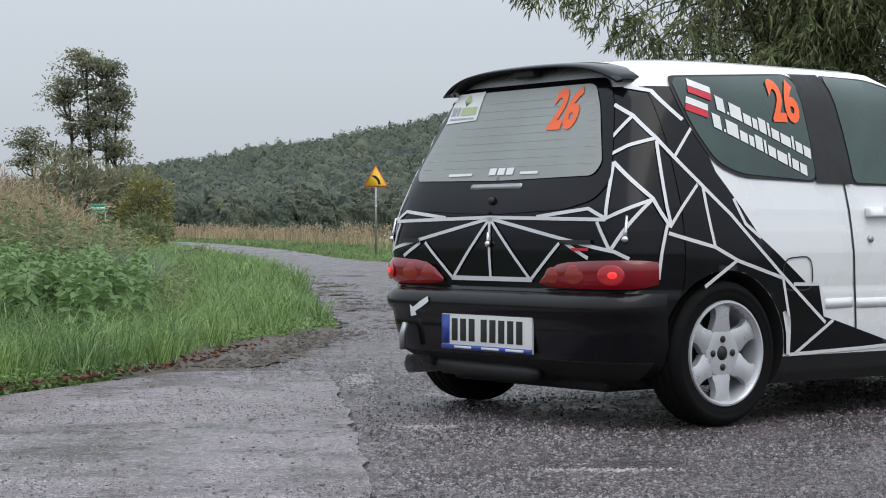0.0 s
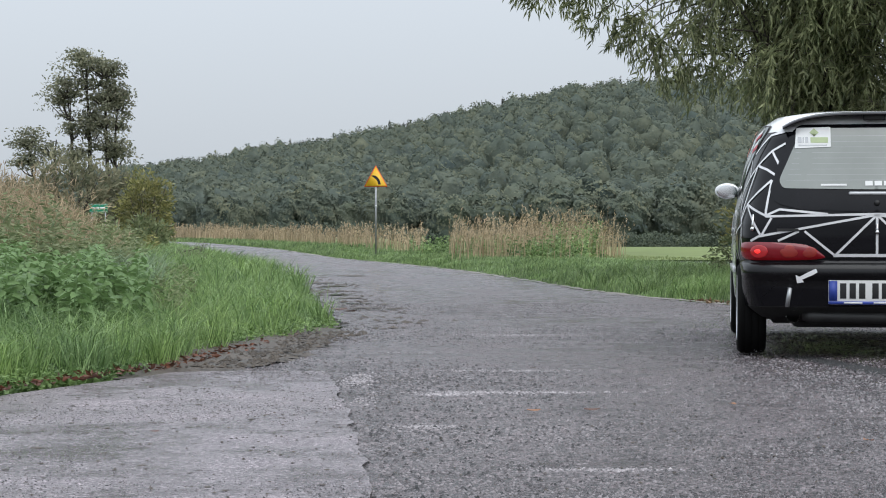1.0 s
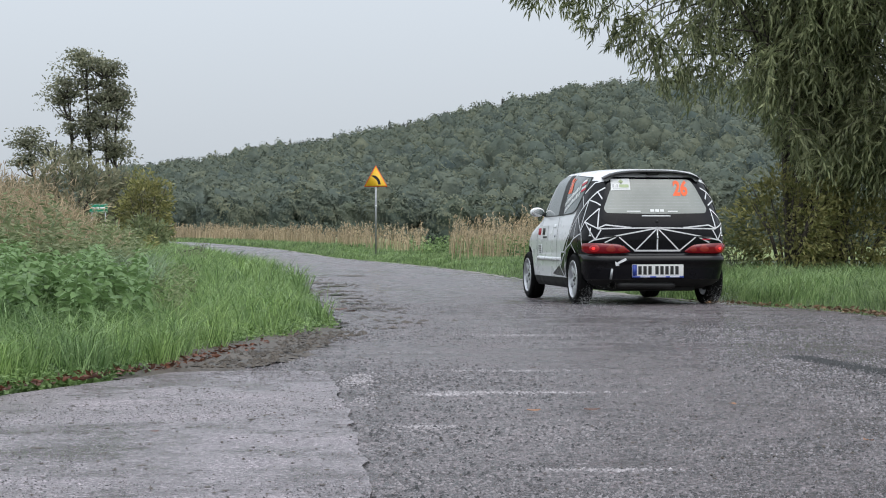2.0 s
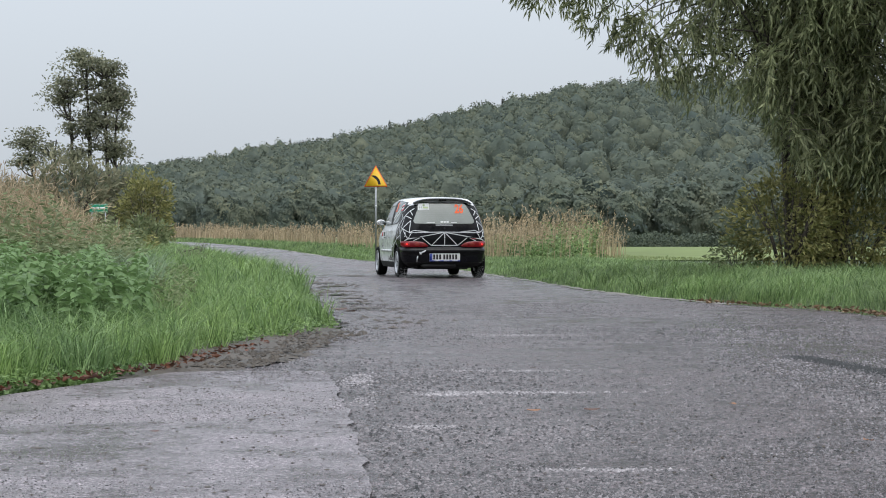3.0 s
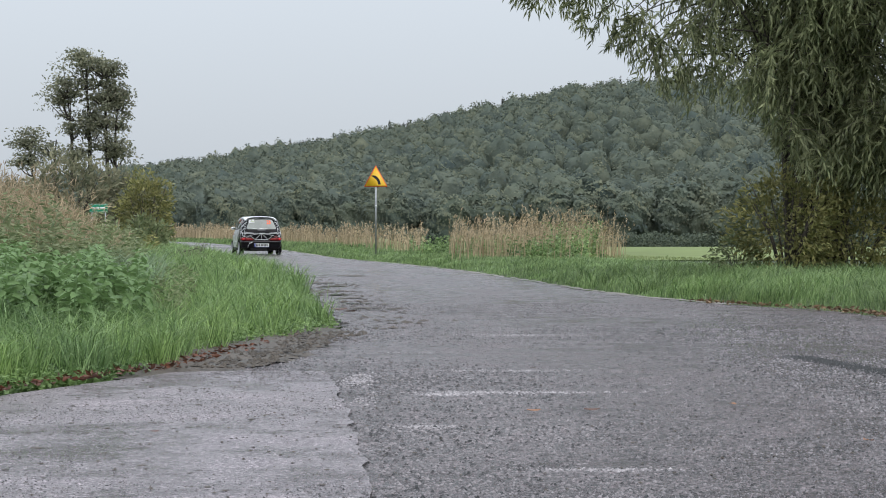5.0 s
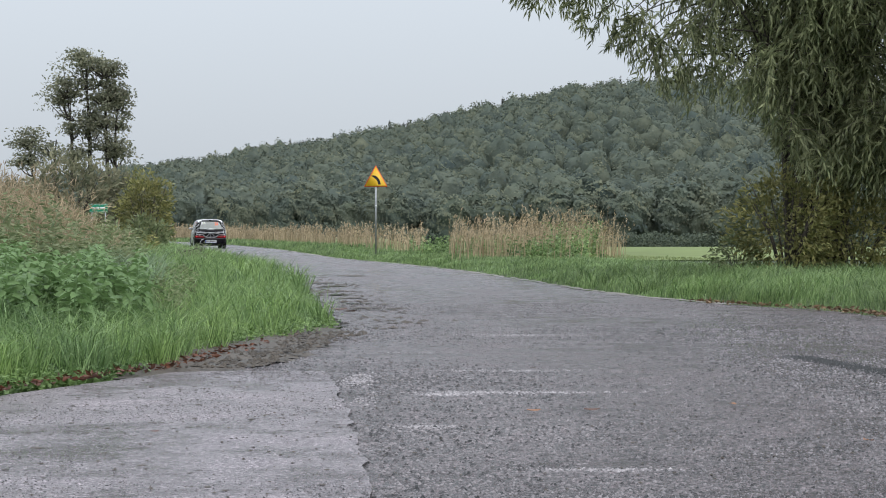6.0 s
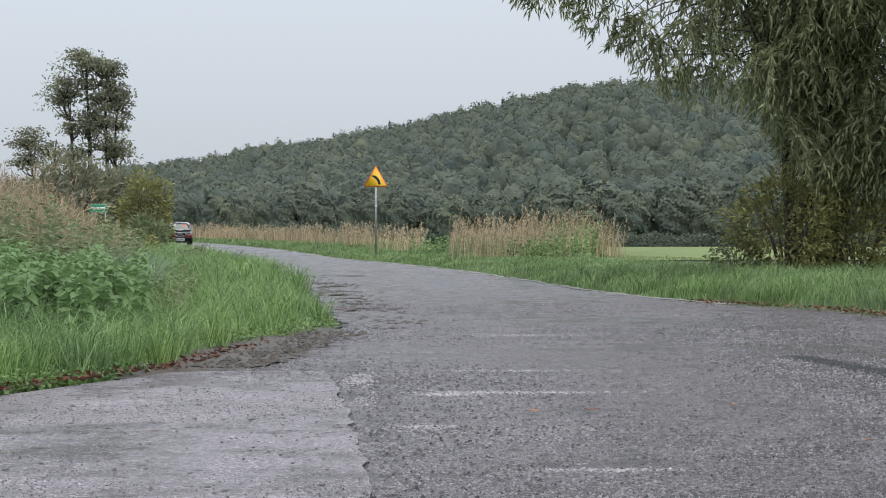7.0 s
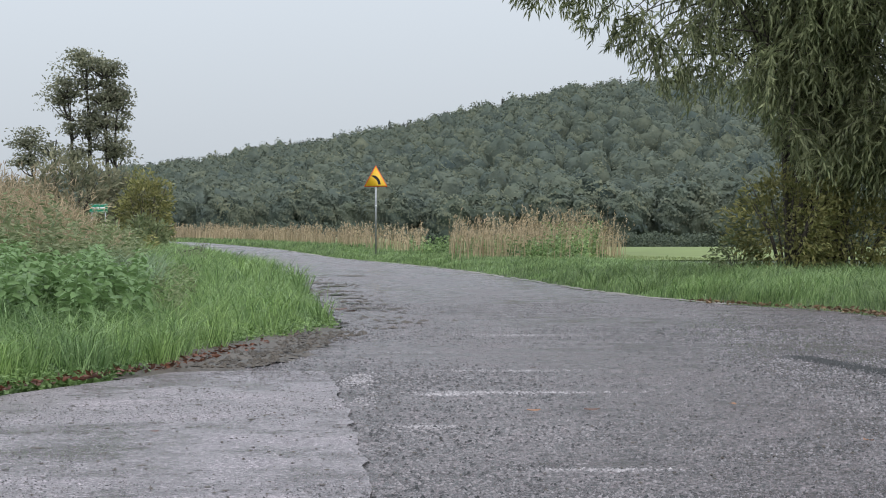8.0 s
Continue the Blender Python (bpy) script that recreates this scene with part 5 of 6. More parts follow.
SIDE_TAPES = (
    ((-0.246, -0.481, 1.238), (-0.190, -0.553, 1.220), (-0.105, -0.627, 1.115)),
    ((-0.296, -0.483, 1.170), (-0.276, -0.552, 1.129), (-0.240, -0.629, 1.046), (-0.195, -0.673, 0.976), (-0.113, -0.710, 0.890), (0.018, -0.737, 0.780), (0.281, -0.749, 0.558), (0.521, -0.744, 0.380)),
    ((-0.242, -0.631, 1.037), (-0.264, -0.722, 0.745)),
    ((-0.094, -0.651, 1.085), (-0.198, -0.670, 0.976)),
    ((-0.120, -0.708, 0.884), (-0.272, -0.725, 0.732)))
SIDE_TAPES_LOW = (
    ((-0.098, -0.713, 0.874), (-0.071, -0.748, 0.663)),
    ((-0.277, -0.725, 0.712), (-0.071, -0.748, 0.663), (0.047, -0.750, 0.613), (0.281, -0.749, 0.549)),
    ((0.042, -0.750, 0.617), (-0.116, -0.741, 0.523)),
    ((0.101, -0.746, 0.600), (0.281, -0.749, 0.549)),
    ((0.281, -0.749, 0.553), (0.319, -0.745, 0.405)),
    ((0.044, -0.726, 0.836), (0.086, -0.745, 0.746), (0.163, -0.749, 0.696)),
    ((0.340, -0.748, 0.526), (0.484, -0.748, 0.524), (0.516, -0.745, 0.404)),
    ((0.565, -0.745, 0.389), (0.358, -0.734, 0.268)),
    ((0.330, -0.732, 0.268), (0.745, -0.736, 0.278), (0.900, -0.736, 0.284)),
    ((-0.282, -0.722, 0.740), (-0.317, -0.717, 0.551)))
REAR_TAPES = (
    ((-0.469, 0, 0.767), (-0.472, -0.407, 0.692), (-0.441, -0.637, 0.648), (-0.411, -0.676, 0.623)),
    ((-0.472, -0.391, 0.677), (-0.464, -0.225, 0.542)),
    ((-0.472, -0.422, 0.677), (-0.466, -0.535, 0.624)),
    ((-0.469, 0, 0.771), (-0.447, -0.600, 0.759)),
    ((-0.468, -0.264, 0.771), (-0.458, -0.526, 0.798), (-0.447, -0.600, 0.763), (-0.317, -0.688, 0.829)),
    ((-0.458, -0.569, 0.751), (-0.449, -0.625, 0.648)))
REAR_TAPES_HIGH = (
    ((-0.317, -0.688, 0.829), (-0.403, -0.667, 0.745), (-0.446, -0.628, 0.658)),
    ((-0.372, -0.561, 0.962), (-0.447, -0.600, 0.765)),
    ((-0.372, -0.561, 0.962), (-0.317, -0.688, 0.833), (-0.272, -0.725, 0.735)),
    ((-0.362, -0.544, 0.992), (-0.324, -0.581, 1.021), (-0.244, -0.625, 1.046)),
    ((-0.343, -0.523, 1.053), (-0.276, -0.552, 1.127)),
    ((-0.469, 0, 0.767), (-0.465, -0.225, 0.544)))

for face, sgn in (("side_right", -1), ("side_left", 1)):
    film("flank_wrap", FLANK, face, 0.003, M_BLACK, car, "glossy black vinyl wrap")
    film("window_seal", grown(QUARTER, 0.014), face, 0.005, M_SEAL, car)
    pane = film("quarter_window", QUARTER, face, 0.008, M_SIDE_GLASS, car, "dark greenish side glass")
    film("window_seal", grown(DOOR_PANE, 0.014), face, 0.005, M_SEAL, car)
    film("door_window", DOOR_PANE, face, 0.008, M_SIDE_GLASS, car, "dark greenish side glass")
    film("pillar_trim", PILLAR, face, 0.0095, M_SEAL, car, "black pillar trim")
    # flags, lines of writing as bars, and the start number on the pane
    for k, z in enumerate((1.262, 1.198)):
        a = -0.045 - 0.035 * k
        film("flag_white", [(a, z), (a + 0.085, z - 0.028), (a + 0.078, z - 0.052), (a - 0.010, z - 0.024)], face, 0.011, M_STICK, pane)
        film("flag_red", [(a - 0.010, z - 0.026), (a + 0.078, z - 0.054), (a + 0.072, z - 0.078), (a - 0.020, z - 0.050)], face, 0.011, M_FLAG_RED, pane)
        x, zz = a + 0.088, z - 0.082
        for length, low, high in ((0.042, 0.026, 0.026), (0.016, 0.026, -0.016), (0.060, 0.026, 0.026), (0.042, 0.026, 0.012), (0.030, 0.026, 0.012), (0.042, 0.026, 0.026), (0.018, 0.026, 0.024), (0.044, 0.026, 0.012), (0.056, 0.026, 0.012), (0.018, 0.026, 0.024), (0.040, 0.026, 0.012), (0.042, 0.026, 0.012)):
            film("writing_bar", [(x, zz - low), (x + length - 0.007, zz - low - 0.38 * (length - 0.007)), (x + length - 0.003, zz + high - 0.38 * (length - 0.007)), (x + 0.004, zz + high)], face, 0.011, M_STICK, pane, step=0.08)
            x += length
            zz -= length * 0.38
    t = text_bm("26", 0.150, 0.165, 0.0, 0.040)
    for v in t.verts:
        q = v.co.y / 0.165
        v.co = Vector((0.318 + v.co.x + 0.012 * q, 1.117 + v.co.y, 0)) if sgn < 0 else Vector((0.475 - v.co.x + 0.012 * q, 1.117 + v.co.y, 0))
    part("start_number", wrap_on(t, face, 0.0125), M_ORANGE, pane, "orange start number")
    # door: seam, handle, moulding, fuel flap
    for pts in ([(0.655, 0.900), (0.664, 0.900), (0.677, 0.700), (0.708, 0.330), (0.698, 0.330), (0.667, 0.700)], [(1.60, 0.900), (1.608, 0.900), (1.660, 0.60), (1.640, 0.330), (1.630, 0.330), (1.650, 0.60)]):
        film("door_seam", pts, face, 0.0028, M_SEAL, car)
    b = wrap_on(grid_polygon(rounded([(0.755, 0.770), (0.755, 0.808), (0.905, 0.812), (0.905, 0.774)], 0.012), 0.03), face, 0.004)
    g = bmesh.ops.solidify(b, geom=b.faces[:], thickness=-0.022)
    part("door_handle", b, M_WHITE, car, "white door handle")
    b = bmesh.new()
    bmesh.ops.create_cone(b, cap_ends=True, segments=16, radius1=0.014, radius2=0.012, depth=0.012, matrix=Matrix.Translation((0.775, sgn * (side_y(0.775, 0.69) + 0.004), 0.690)) @ Matrix.Rotation(math.pi / 2, 4, "X"))
    part("door_lock", b, M_STEEL, car, "small steel lock")
    for x0, x1 in ((0.520, 0.683), (0.697, 1.62)):
        b = wrap_on(grid_polygon(rounded([(x0, 0.430), (x0, 0.468), (x1, 0.472), (x1, 0.434)], 0.014), 0.06), face, 0.002)
        bmesh.ops.solidify(b, geom=b.faces[:], thickness=-0.014)
        part("side_moulding", b, M_WHITE, car, "white rubbing strip")
    if sgn < 0:
        ring = rounded([(0.285, 0.500), (0.280, 0.622), (0.440, 0.632), (0.455, 0.500)], 0.05)
        inner = grown(ring, -0.006)
        b = bmesh.new()
        vo, vi = [b.verts.new((*p, 0)) for p in ring], [b.verts.new((*p, 0)) for p in inner]
        for k in range(len(ring)):
            b.faces.new((vo[k - 1], vo[k], vi[k], vi[k - 1]))
        part("fuel_flap_seam", wrap_on(b, face, 0.0045), M_SEAL, car)
    else:
        door = film("sponsor_sticker", [(1.12, 0.80), (1.62, 0.79), (1.62, 0.66), (1.12, 0.65)], face, 0.004, M_STICK, car, "pale door sticker with red print")
        for x0, x1, z0, z1, mm in ((1.44, 1.58, 0.70, 0.77, M_FLAG_RED), (1.24, 1.36, 0.70, 0.77, M_INK), (1.14, 1.34, 0.665, 0.685, M_INK)):
            film("print_bar", [(x0, z0), (x0, z1), (x1, z1), (x1, z0)], face, 0.0065, mm, door)
        film("sponsor_sticker", [(1.40, 0.60), (1.58, 0.60), (1.58, 0.50), (1.40, 0.50)], face, 0.004, M_STICK, car, "small pale sticker")
        for k in range(4):
            film("print_bar", [(1.42, 0.585 - k * 0.022), (1.56, 0.585 - k * 0.022), (1.56, 0.574 - k * 0.022), (1.42, 0.574 - k * 0.022)], face, 0.0065, M_INK, car)
    film("arch_edge", [(0.318, 0.268), (0.336, 0.268), (0.330, 0.400), (0.300, 0.430), (0.285, 0.425), (0.308, 0.345)], face, 0.0065, M_TAPE, car, "white edge of the wheel arch")
    # mirror: housing, stalk, glass
    b = bmesh.new()
    bmesh.ops.create_uvsphere(b, u_segments=20, v_segments=12, radius=1, matrix=Matrix.Translation((1.50, sgn * 0.785, 0.945)) @ Matrix.Diagonal((0.055, 0.080, 0.052, 1)))
    for v in b.verts:
        v.co.x = max(v.co.x, 1.478)
    mirror = part("wing_mirror", b, M_WHITE, car, "white mirror housing")
    part("mirror_stalk", box_bm(1.475, 1.53, min(sgn * 0.66, sgn * 0.74), max(sgn * 0.66, sgn * 0.74), 0.905, 0.945, 0.010), M_SEAL, mirror, "black mirror stalk")
    b = bmesh.new()
    bmesh.ops.create_uvsphere(b, u_segments=20, v_segments=8, radius=1, matrix=Matrix.Translation((1.476, sgn * 0.785, 0.945)) @ Matrix.Diagonal((0.005, 0.068, 0.045, 1)))
    part("mirror_glass", b, M_CHROME, mirror, "mirror glass")
    for group in (SIDE_TAPES, SIDE_TAPES_LOW, REAR_TAPES, REAR_TAPES_HIGH):
        for pts in group:
            tape(pts, 0.0128, car, mirror=sgn > 0)
tape(((-0.47, 0, 0.767), (-0.466, 0, 0.548)), 0.014, car)
tape(((-0.465, 0.235, 0.544), (-0.465, -0.235, 0.544)), 0.017, car)

# hatch: black glass panel, grey window, number, stickers, catch
HATCH = rounded([(-0.415, 1.272), (0.415, 1.272), (0.470, 1.20), (0.535, 1.03), (0.578, 0.892), (0.54, 0.828), (0.41, 0.795), (0.0, 0.780), (-0.41, 0.795), (-0.54, 0.828), (-0.578, 0.892), (-0.535, 1.03), (-0.470, 1.20)], 0.06)
WINDOW = rounded([(-0.375, 1.250), (0.375, 1.250), (0.430, 1.170), (0.525, 0.955), (0.505, 0.912), (0.0, 0.904), (-0.505, 0.912), (-0.525, 0.955), (-0.430, 1.170)], 0.035)
film("hatch_panel", HATCH, "rear", 0.005, M_BLACK, car, "black glazed hatch panel")
rear = film("rear_window", WINDOW, "rear", 0.009, M_REAR_GLASS, car, "grey rear window")
for k in range(9):
    z = 0.955 + k * 0.031
    w = lerp(z, (0.92, 1.17, 1.25), (0.50, 0.41, 0.36))
    film("heater_wire", [(-w, z), (w, z), (w, z + 0.0012), (-w, z + 0.0012)], "rear", 0.0105, M_STEEL, rear, step=0.15)
t = text_bm("26", 0.150, 0.160, 0.008, 0.040)
for v in t.verts:
    v.co = Vector((-0.192 - v.co.x, 1.082 + v.co.y, 0))
part("start_number", wrap_on(t, "rear", 0.0125), M_ORANGE, rear, "orange start number")
st = film("window_sticker", [(0.435, 1.135), (0.425, 1.250), (0.240, 1.254), (0.240, 1.142)], "rear", 0.012, M_STICK, rear, "white sticker with green mark")
film("print_mark", [(0.355, 1.222), (0.330, 1.247), (0.305, 1.222), (0.330, 1.200)], "rear", 0.0135, M_STICK_GREEN, st)
for a, c, z0, z1, mm in ((0.418, 0.398, 1.165, 1.198, M_STEEL), (0.392, 0.386, 1.165, 1.198, M_STEEL), (0.378, 0.362, 1.165, 1.198, M_STEEL), (0.350, 0.255, 1.165, 1.196, M_STICK_GREEN), (0.415, 0.26, 1.148, 1.155, M_STEEL)):
    film("print_bar", [(a, z0), (a, z1), (c, z1), (c, z0)], "rear", 0.0135, mm, st)
for a, c in ((0.30, 0.16), (0.06, 0.02), (0.01, -0.03), (-0.04, -0.08), (-0.12, -0.22)):
    film("print_bar", [(a, 0.924), (a, 0.934 + 0.016 * (abs(a) < 0.1)), (c, 0.934 + 0.016 * (abs(a) < 0.1)), (c, 0.924)], "rear", 0.012, M_STICK, rear)
b = wrap_on(grid_polygon(rounded([(-0.145, 0.874), (-0.145, 0.893), (0.150, 0.893), (0.150, 0.874)], 0.008), 0.05), "rear", 0.008)
bmesh.ops.solidify(b, geom=b.faces[:], thickness=-0.008)
part("high_brake_light", b, M_STEEL, car, "pale high brake light")
b = bmesh.new()
bmesh.ops.create_uvsphere(b, u_segments=14, v_segments=8, radius=0.016, matrix=Matrix.Translation((-0.465, 0, 0.832)))
part("hatch_knob", b, M_SEAL, car, "black hatch knob")
for y, z0, z1 in ((-0.666, 0.690, 0.772), (0.666, 0.690, 0.772), (0.0, 0.672, 0.715)):
    c0, c1 = on_shell((-0.42 if y else -0.48, y, z0), 0.010), on_shell((-0.42 if y else -0.48, y, z1), 0.010)
    b = tube_bm([c0, c0.lerp(c1, 0.4), c1], [0.010, 0.006, 0.005], 10)
    bmesh.ops.create_uvsphere(b, u_segments=12, v_segments=8, radius=0.013, matrix=Matrix.Translation(c0))
    part("hatch_pin", b, M_CHROME, car, "steel hatch pin")
for a, c, z0, z1, mm in ((-0.40, -0.55, 0.672, 0.688, M_DULL), (-0.46, -0.54, 0.650, 0.660, M_FLAG_RED), (0.42, 0.54, 0.676, 0.692, M_DULL)):
    film("badge", [(a, z0), (a + 0.005, z1), (c, z1), (c, z0)], "rear", 0.010, mm, car)

# tail lamps round the corners
for sgn in (-1, 1):
    track = [Vector((x, sgn * y, 0)) for x, y in ((-0.47, 0.282), (-0.47, 0.33), (-0.47, 0.38), (-0.47, 0.44), (-0.47, 0.50), (-0.465, 0.56), (-0.45, 0.61), (-0.43, 0.65), (-0.40, 0.68), (-0.36, 0.70), (-0.315, 0.72))]
    lows, highs = (0.530, 0.522, 0.519, 0.518, 0.517, 0.517, 0.517, 0.517, 0.518, 0.522, 0.535), (0.540, 0.580, 0.602, 0.610, 0.613, 0.616, 0.617, 0.618, 0.618, 0.617, 0.612)

    def lens(i0, i1, z0=0.0, z1=1.0, extra=0.0):
        bm = bmesh.new()
        rows = []
        for i in range(i0, i1 + 1):
            row = []
            for k in range(7):
                q = z0 + (z1 - z0) * k / 6
                z = lows[i] + (highs[i] - lows[i]) * q
                lift = 0.006 + 0.016 * (1 - abs(2 * q - 1) ** 4) * (0.3 if i in (0, 10) else 1) + extra
                row.append(bm.verts.new(on_shell((track[i].x, track[i].y, z), lift)))
            rows.append(row)
        for r0, r1 in zip(rows, rows[1:]):
            for k in range(6):
                bm.faces.new((r0[k], r0[k + 1], r1[k + 1], r1[k]))
        bmesh.ops.recalc_face_normals(bm, faces=bm.faces[:])
        return bm
    lamp = part("tail_lamp", lens(0, 10), M_RED, car, "red wraparound tail lamp")
    for nm, y, z, ry, rz, up, mm, lab in (("indicator_lens", 0.475, 0.566, 0.052, 0.035, 0.019, M_AMBER, "amber domed lens"), ("reversing_lens", 0.365, 0.562, 0.042, 0.030, 0.019, M_AMBER, "pinkish domed lens"),
                                          ("lit_lens", 0.628, 0.566, 0.052, 0.036, 0.020, M_DIM_GLOW, "glowing red lens"), ("lit_bulb", 0.635, 0.566, 0.018, 0.012, 0.0245, M_GLOW, "glowing red light")):
        o = on_shell((-0.44 if y > 0.6 else -0.47, sgn * y, z), up)
        out = (on_shell((-0.44 if y > 0.6 else -0.47, sgn * y, z), 1.0) - on_shell((-0.44 if y > 0.6 else -0.47, sgn * y, z), 0.0)).normalized()
        b = bmesh.new()
        bmesh.ops.create_uvsphere(b, u_segments=20, v_segments=10, radius=1, matrix=Matrix.Translation(o) @ out.to_track_quat("X", "Z").to_matrix().to_4x4() @ Matrix.Diagonal((0.005, ry, rz, 1)))
        part(nm, b, mm, lamp, lab)

# rear bumper, plate, exhaust, arrow, tow strap
plan = [(-0.30, 0.74), (-0.36, 0.74), (-0.42, 0.74)] + [(-0.48, y) for y in np.linspace(0.735, -0.735, 40)] + [(-0.42, -0.74), (-0.36, -0.74), (-0.30, -0.74)]
bm = bmesh.new()
rows = []
for z, lift in ((0.196, -0.06), (0.204, -0.028), (0.228, -0.012), (0.262, -0.004), (0.320, -0.002), (0.372, 0.0), (0.400, 0.003), (0.416, 0.010), (0.428, 0.020), (0.446, 0.026), (0.462, 0.026), (0.478, 0.021), (0.492, 0.012), (0.502, 0.002)):
    rows.append([bm.verts.new(on_shell((x, y, z), 0.002 + (lift - 0.002) * min(1.0, min(k, len(plan) - 1 - k) / 4))) for k, (x, y) in enumerate(plan)])
for r0, r1 in zip(rows, rows[1:]):
    for k in range(len(plan) - 1):
        bm.faces.new((r0[k], r0[k + 1], r1[k + 1], r1[k]))
bmesh.ops.recalc_face_normals(bm, faces=bm.faces[:])
part("rear_bumper", bm, M_BUMPER, car, "black plastic rear bumper")
plate = part("number_plate", box_bm(-0.496, -0.484, -0.262, 0.262, 0.275, 0.408, 0.003), M_PLATE, car, "white number plate in a blue frame")
part("plate_strip", box_bm(-0.499, -0.495, 0.215, 0.260, 0.296, 0.405), M_BLUE, plate, "blue strip")
part("plate_frame", box_bm(-0.499, -0.495, -0.262, 0.262, 0.276, 0.293), M_BLUE, plate, "blue frame edge with pale print")
for y in (0.18, 0.02, -0.12):
    part("print_bar", box_bm(-0.501, -0.4985, y - 0.10, y, 0.280, 0.289), M_STICK, plate)
y = 0.200
for k in range(8):
    w = 0.046
    if k == 3:
        y -= 0.020
    part("plate_bar", box_bm(-0.498, -0.495, y - w + 0.012, y, 0.308, 0.392, 0.001), M_INK, plate)
    y -= w + 0.005
pipe = tube_bm([(-0.505, 0.455, 0.206), (-0.40, 0.450, 0.205), (-0.28, 0.445, 0.205)], [0.036, 0.034, 0.032], 20, caps=False)
bmesh.ops.solidify(pipe, geom=pipe.faces[:], thickness=0.004)
part("exhaust_pipe", pipe, M_PIPE, car, "bright steel exhaust pipe")
part("silencer", tube_bm([(-0.40, 0.40, 0.205), (-0.40, 0.36, 0.205), (-0.40, -0.16, 0.200), (-0.40, -0.20, 0.200)], [0.02, 0.036, 0.036, 0.02], 18), M_DULL, car, "dull dark steel silencer")
part("floor_pan", box_bm(-0.30, 2.60, -0.44, 0.44, 0.140, 0.19, 0.02), M_UNDER, car, "dark underbody")
part("rear_axle", tube_bm([(0, -0.6, 0.25), (0, 0.6, 0.25)], [0.035, 0.035], 10), M_UNDER, car)
film("direction_arrow", [(0.432, 0.392), (0.440, 0.437), (0.420, 0.428), (0.330, 0.468), (0.322, 0.448), (0.405, 0.412), (0.395, 0.398)], "rear", 0.031, M_TAPE, car, "white arrow sticker")
part("tow_strap", tube_bm([(-0.512, 0.470, 0.365), (-0.522, 0.478, 0.320), (-0.516, 0.486, 0.262)], [0.012, 0.013, 0.012], 8), M_STEEL, car, "grey tow strap")

# roof spoiler with turned-down ends
bm = bmesh.new()
rows = []
for k in range(33):
    y = -0.50 + 1.00 * k / 32
    q = abs(y) / 0.50
    drop = 0.055 * q ** 5 + 0.020 * q * q
    back = 0.035 * q ** 3
    prof = ((-0.10, 1.338), (-0.20, 1.350), (-0.300, 1.341), (-0.338, 1.330), (-0.340, 1.322), (-0.310, 1.326), (-0.22, 1.332), (-0.12, 1.320))
    rows.append([bm.verts.new((x + back * (1 if x < -0.15 else 0.5), y, z - drop)) for x, z in prof])
for r0, r1 in zip(rows, rows[1:]):
    for k in range(8):
        bm.faces.new((r0[k], r0[(k + 1) % 8], r1[(k + 1) % 8], r1[k]))
bm.faces.new(rows[0][::-1])
bm.faces.new(rows[-1])
bmesh.ops.recalc_face_normals(bm, faces=bm.faces[:])
part("roof_spoiler", bm, M_BLACK, car, "glossy black roof spoiler")
part("washer_nozzle", box_bm(-0.315, -0.27, -0.06, 0.06, 1.295, 1.330, 0.008), M_SEAL, car)

# windscreen and front lamps
film("windscreen", rounded([(-0.50, 1.26), (0.50, 1.26), (0.62, 0.92), (-0.62, 0.92)], 0.05), "front", 0.006, M_SIDE_GLASS, car, "windscreen glass")
for sgn in (-1, 1):
    film("headlamp", rounded([(sgn * 0.36, 0.52), (sgn * 0.36, 0.62), (sgn * 0.60, 0.64), (sgn * 0.60, 0.52)], 0.03), "front", 0.006, M_STICK, car, "clear headlamp")


WHEEL_R = 0.260


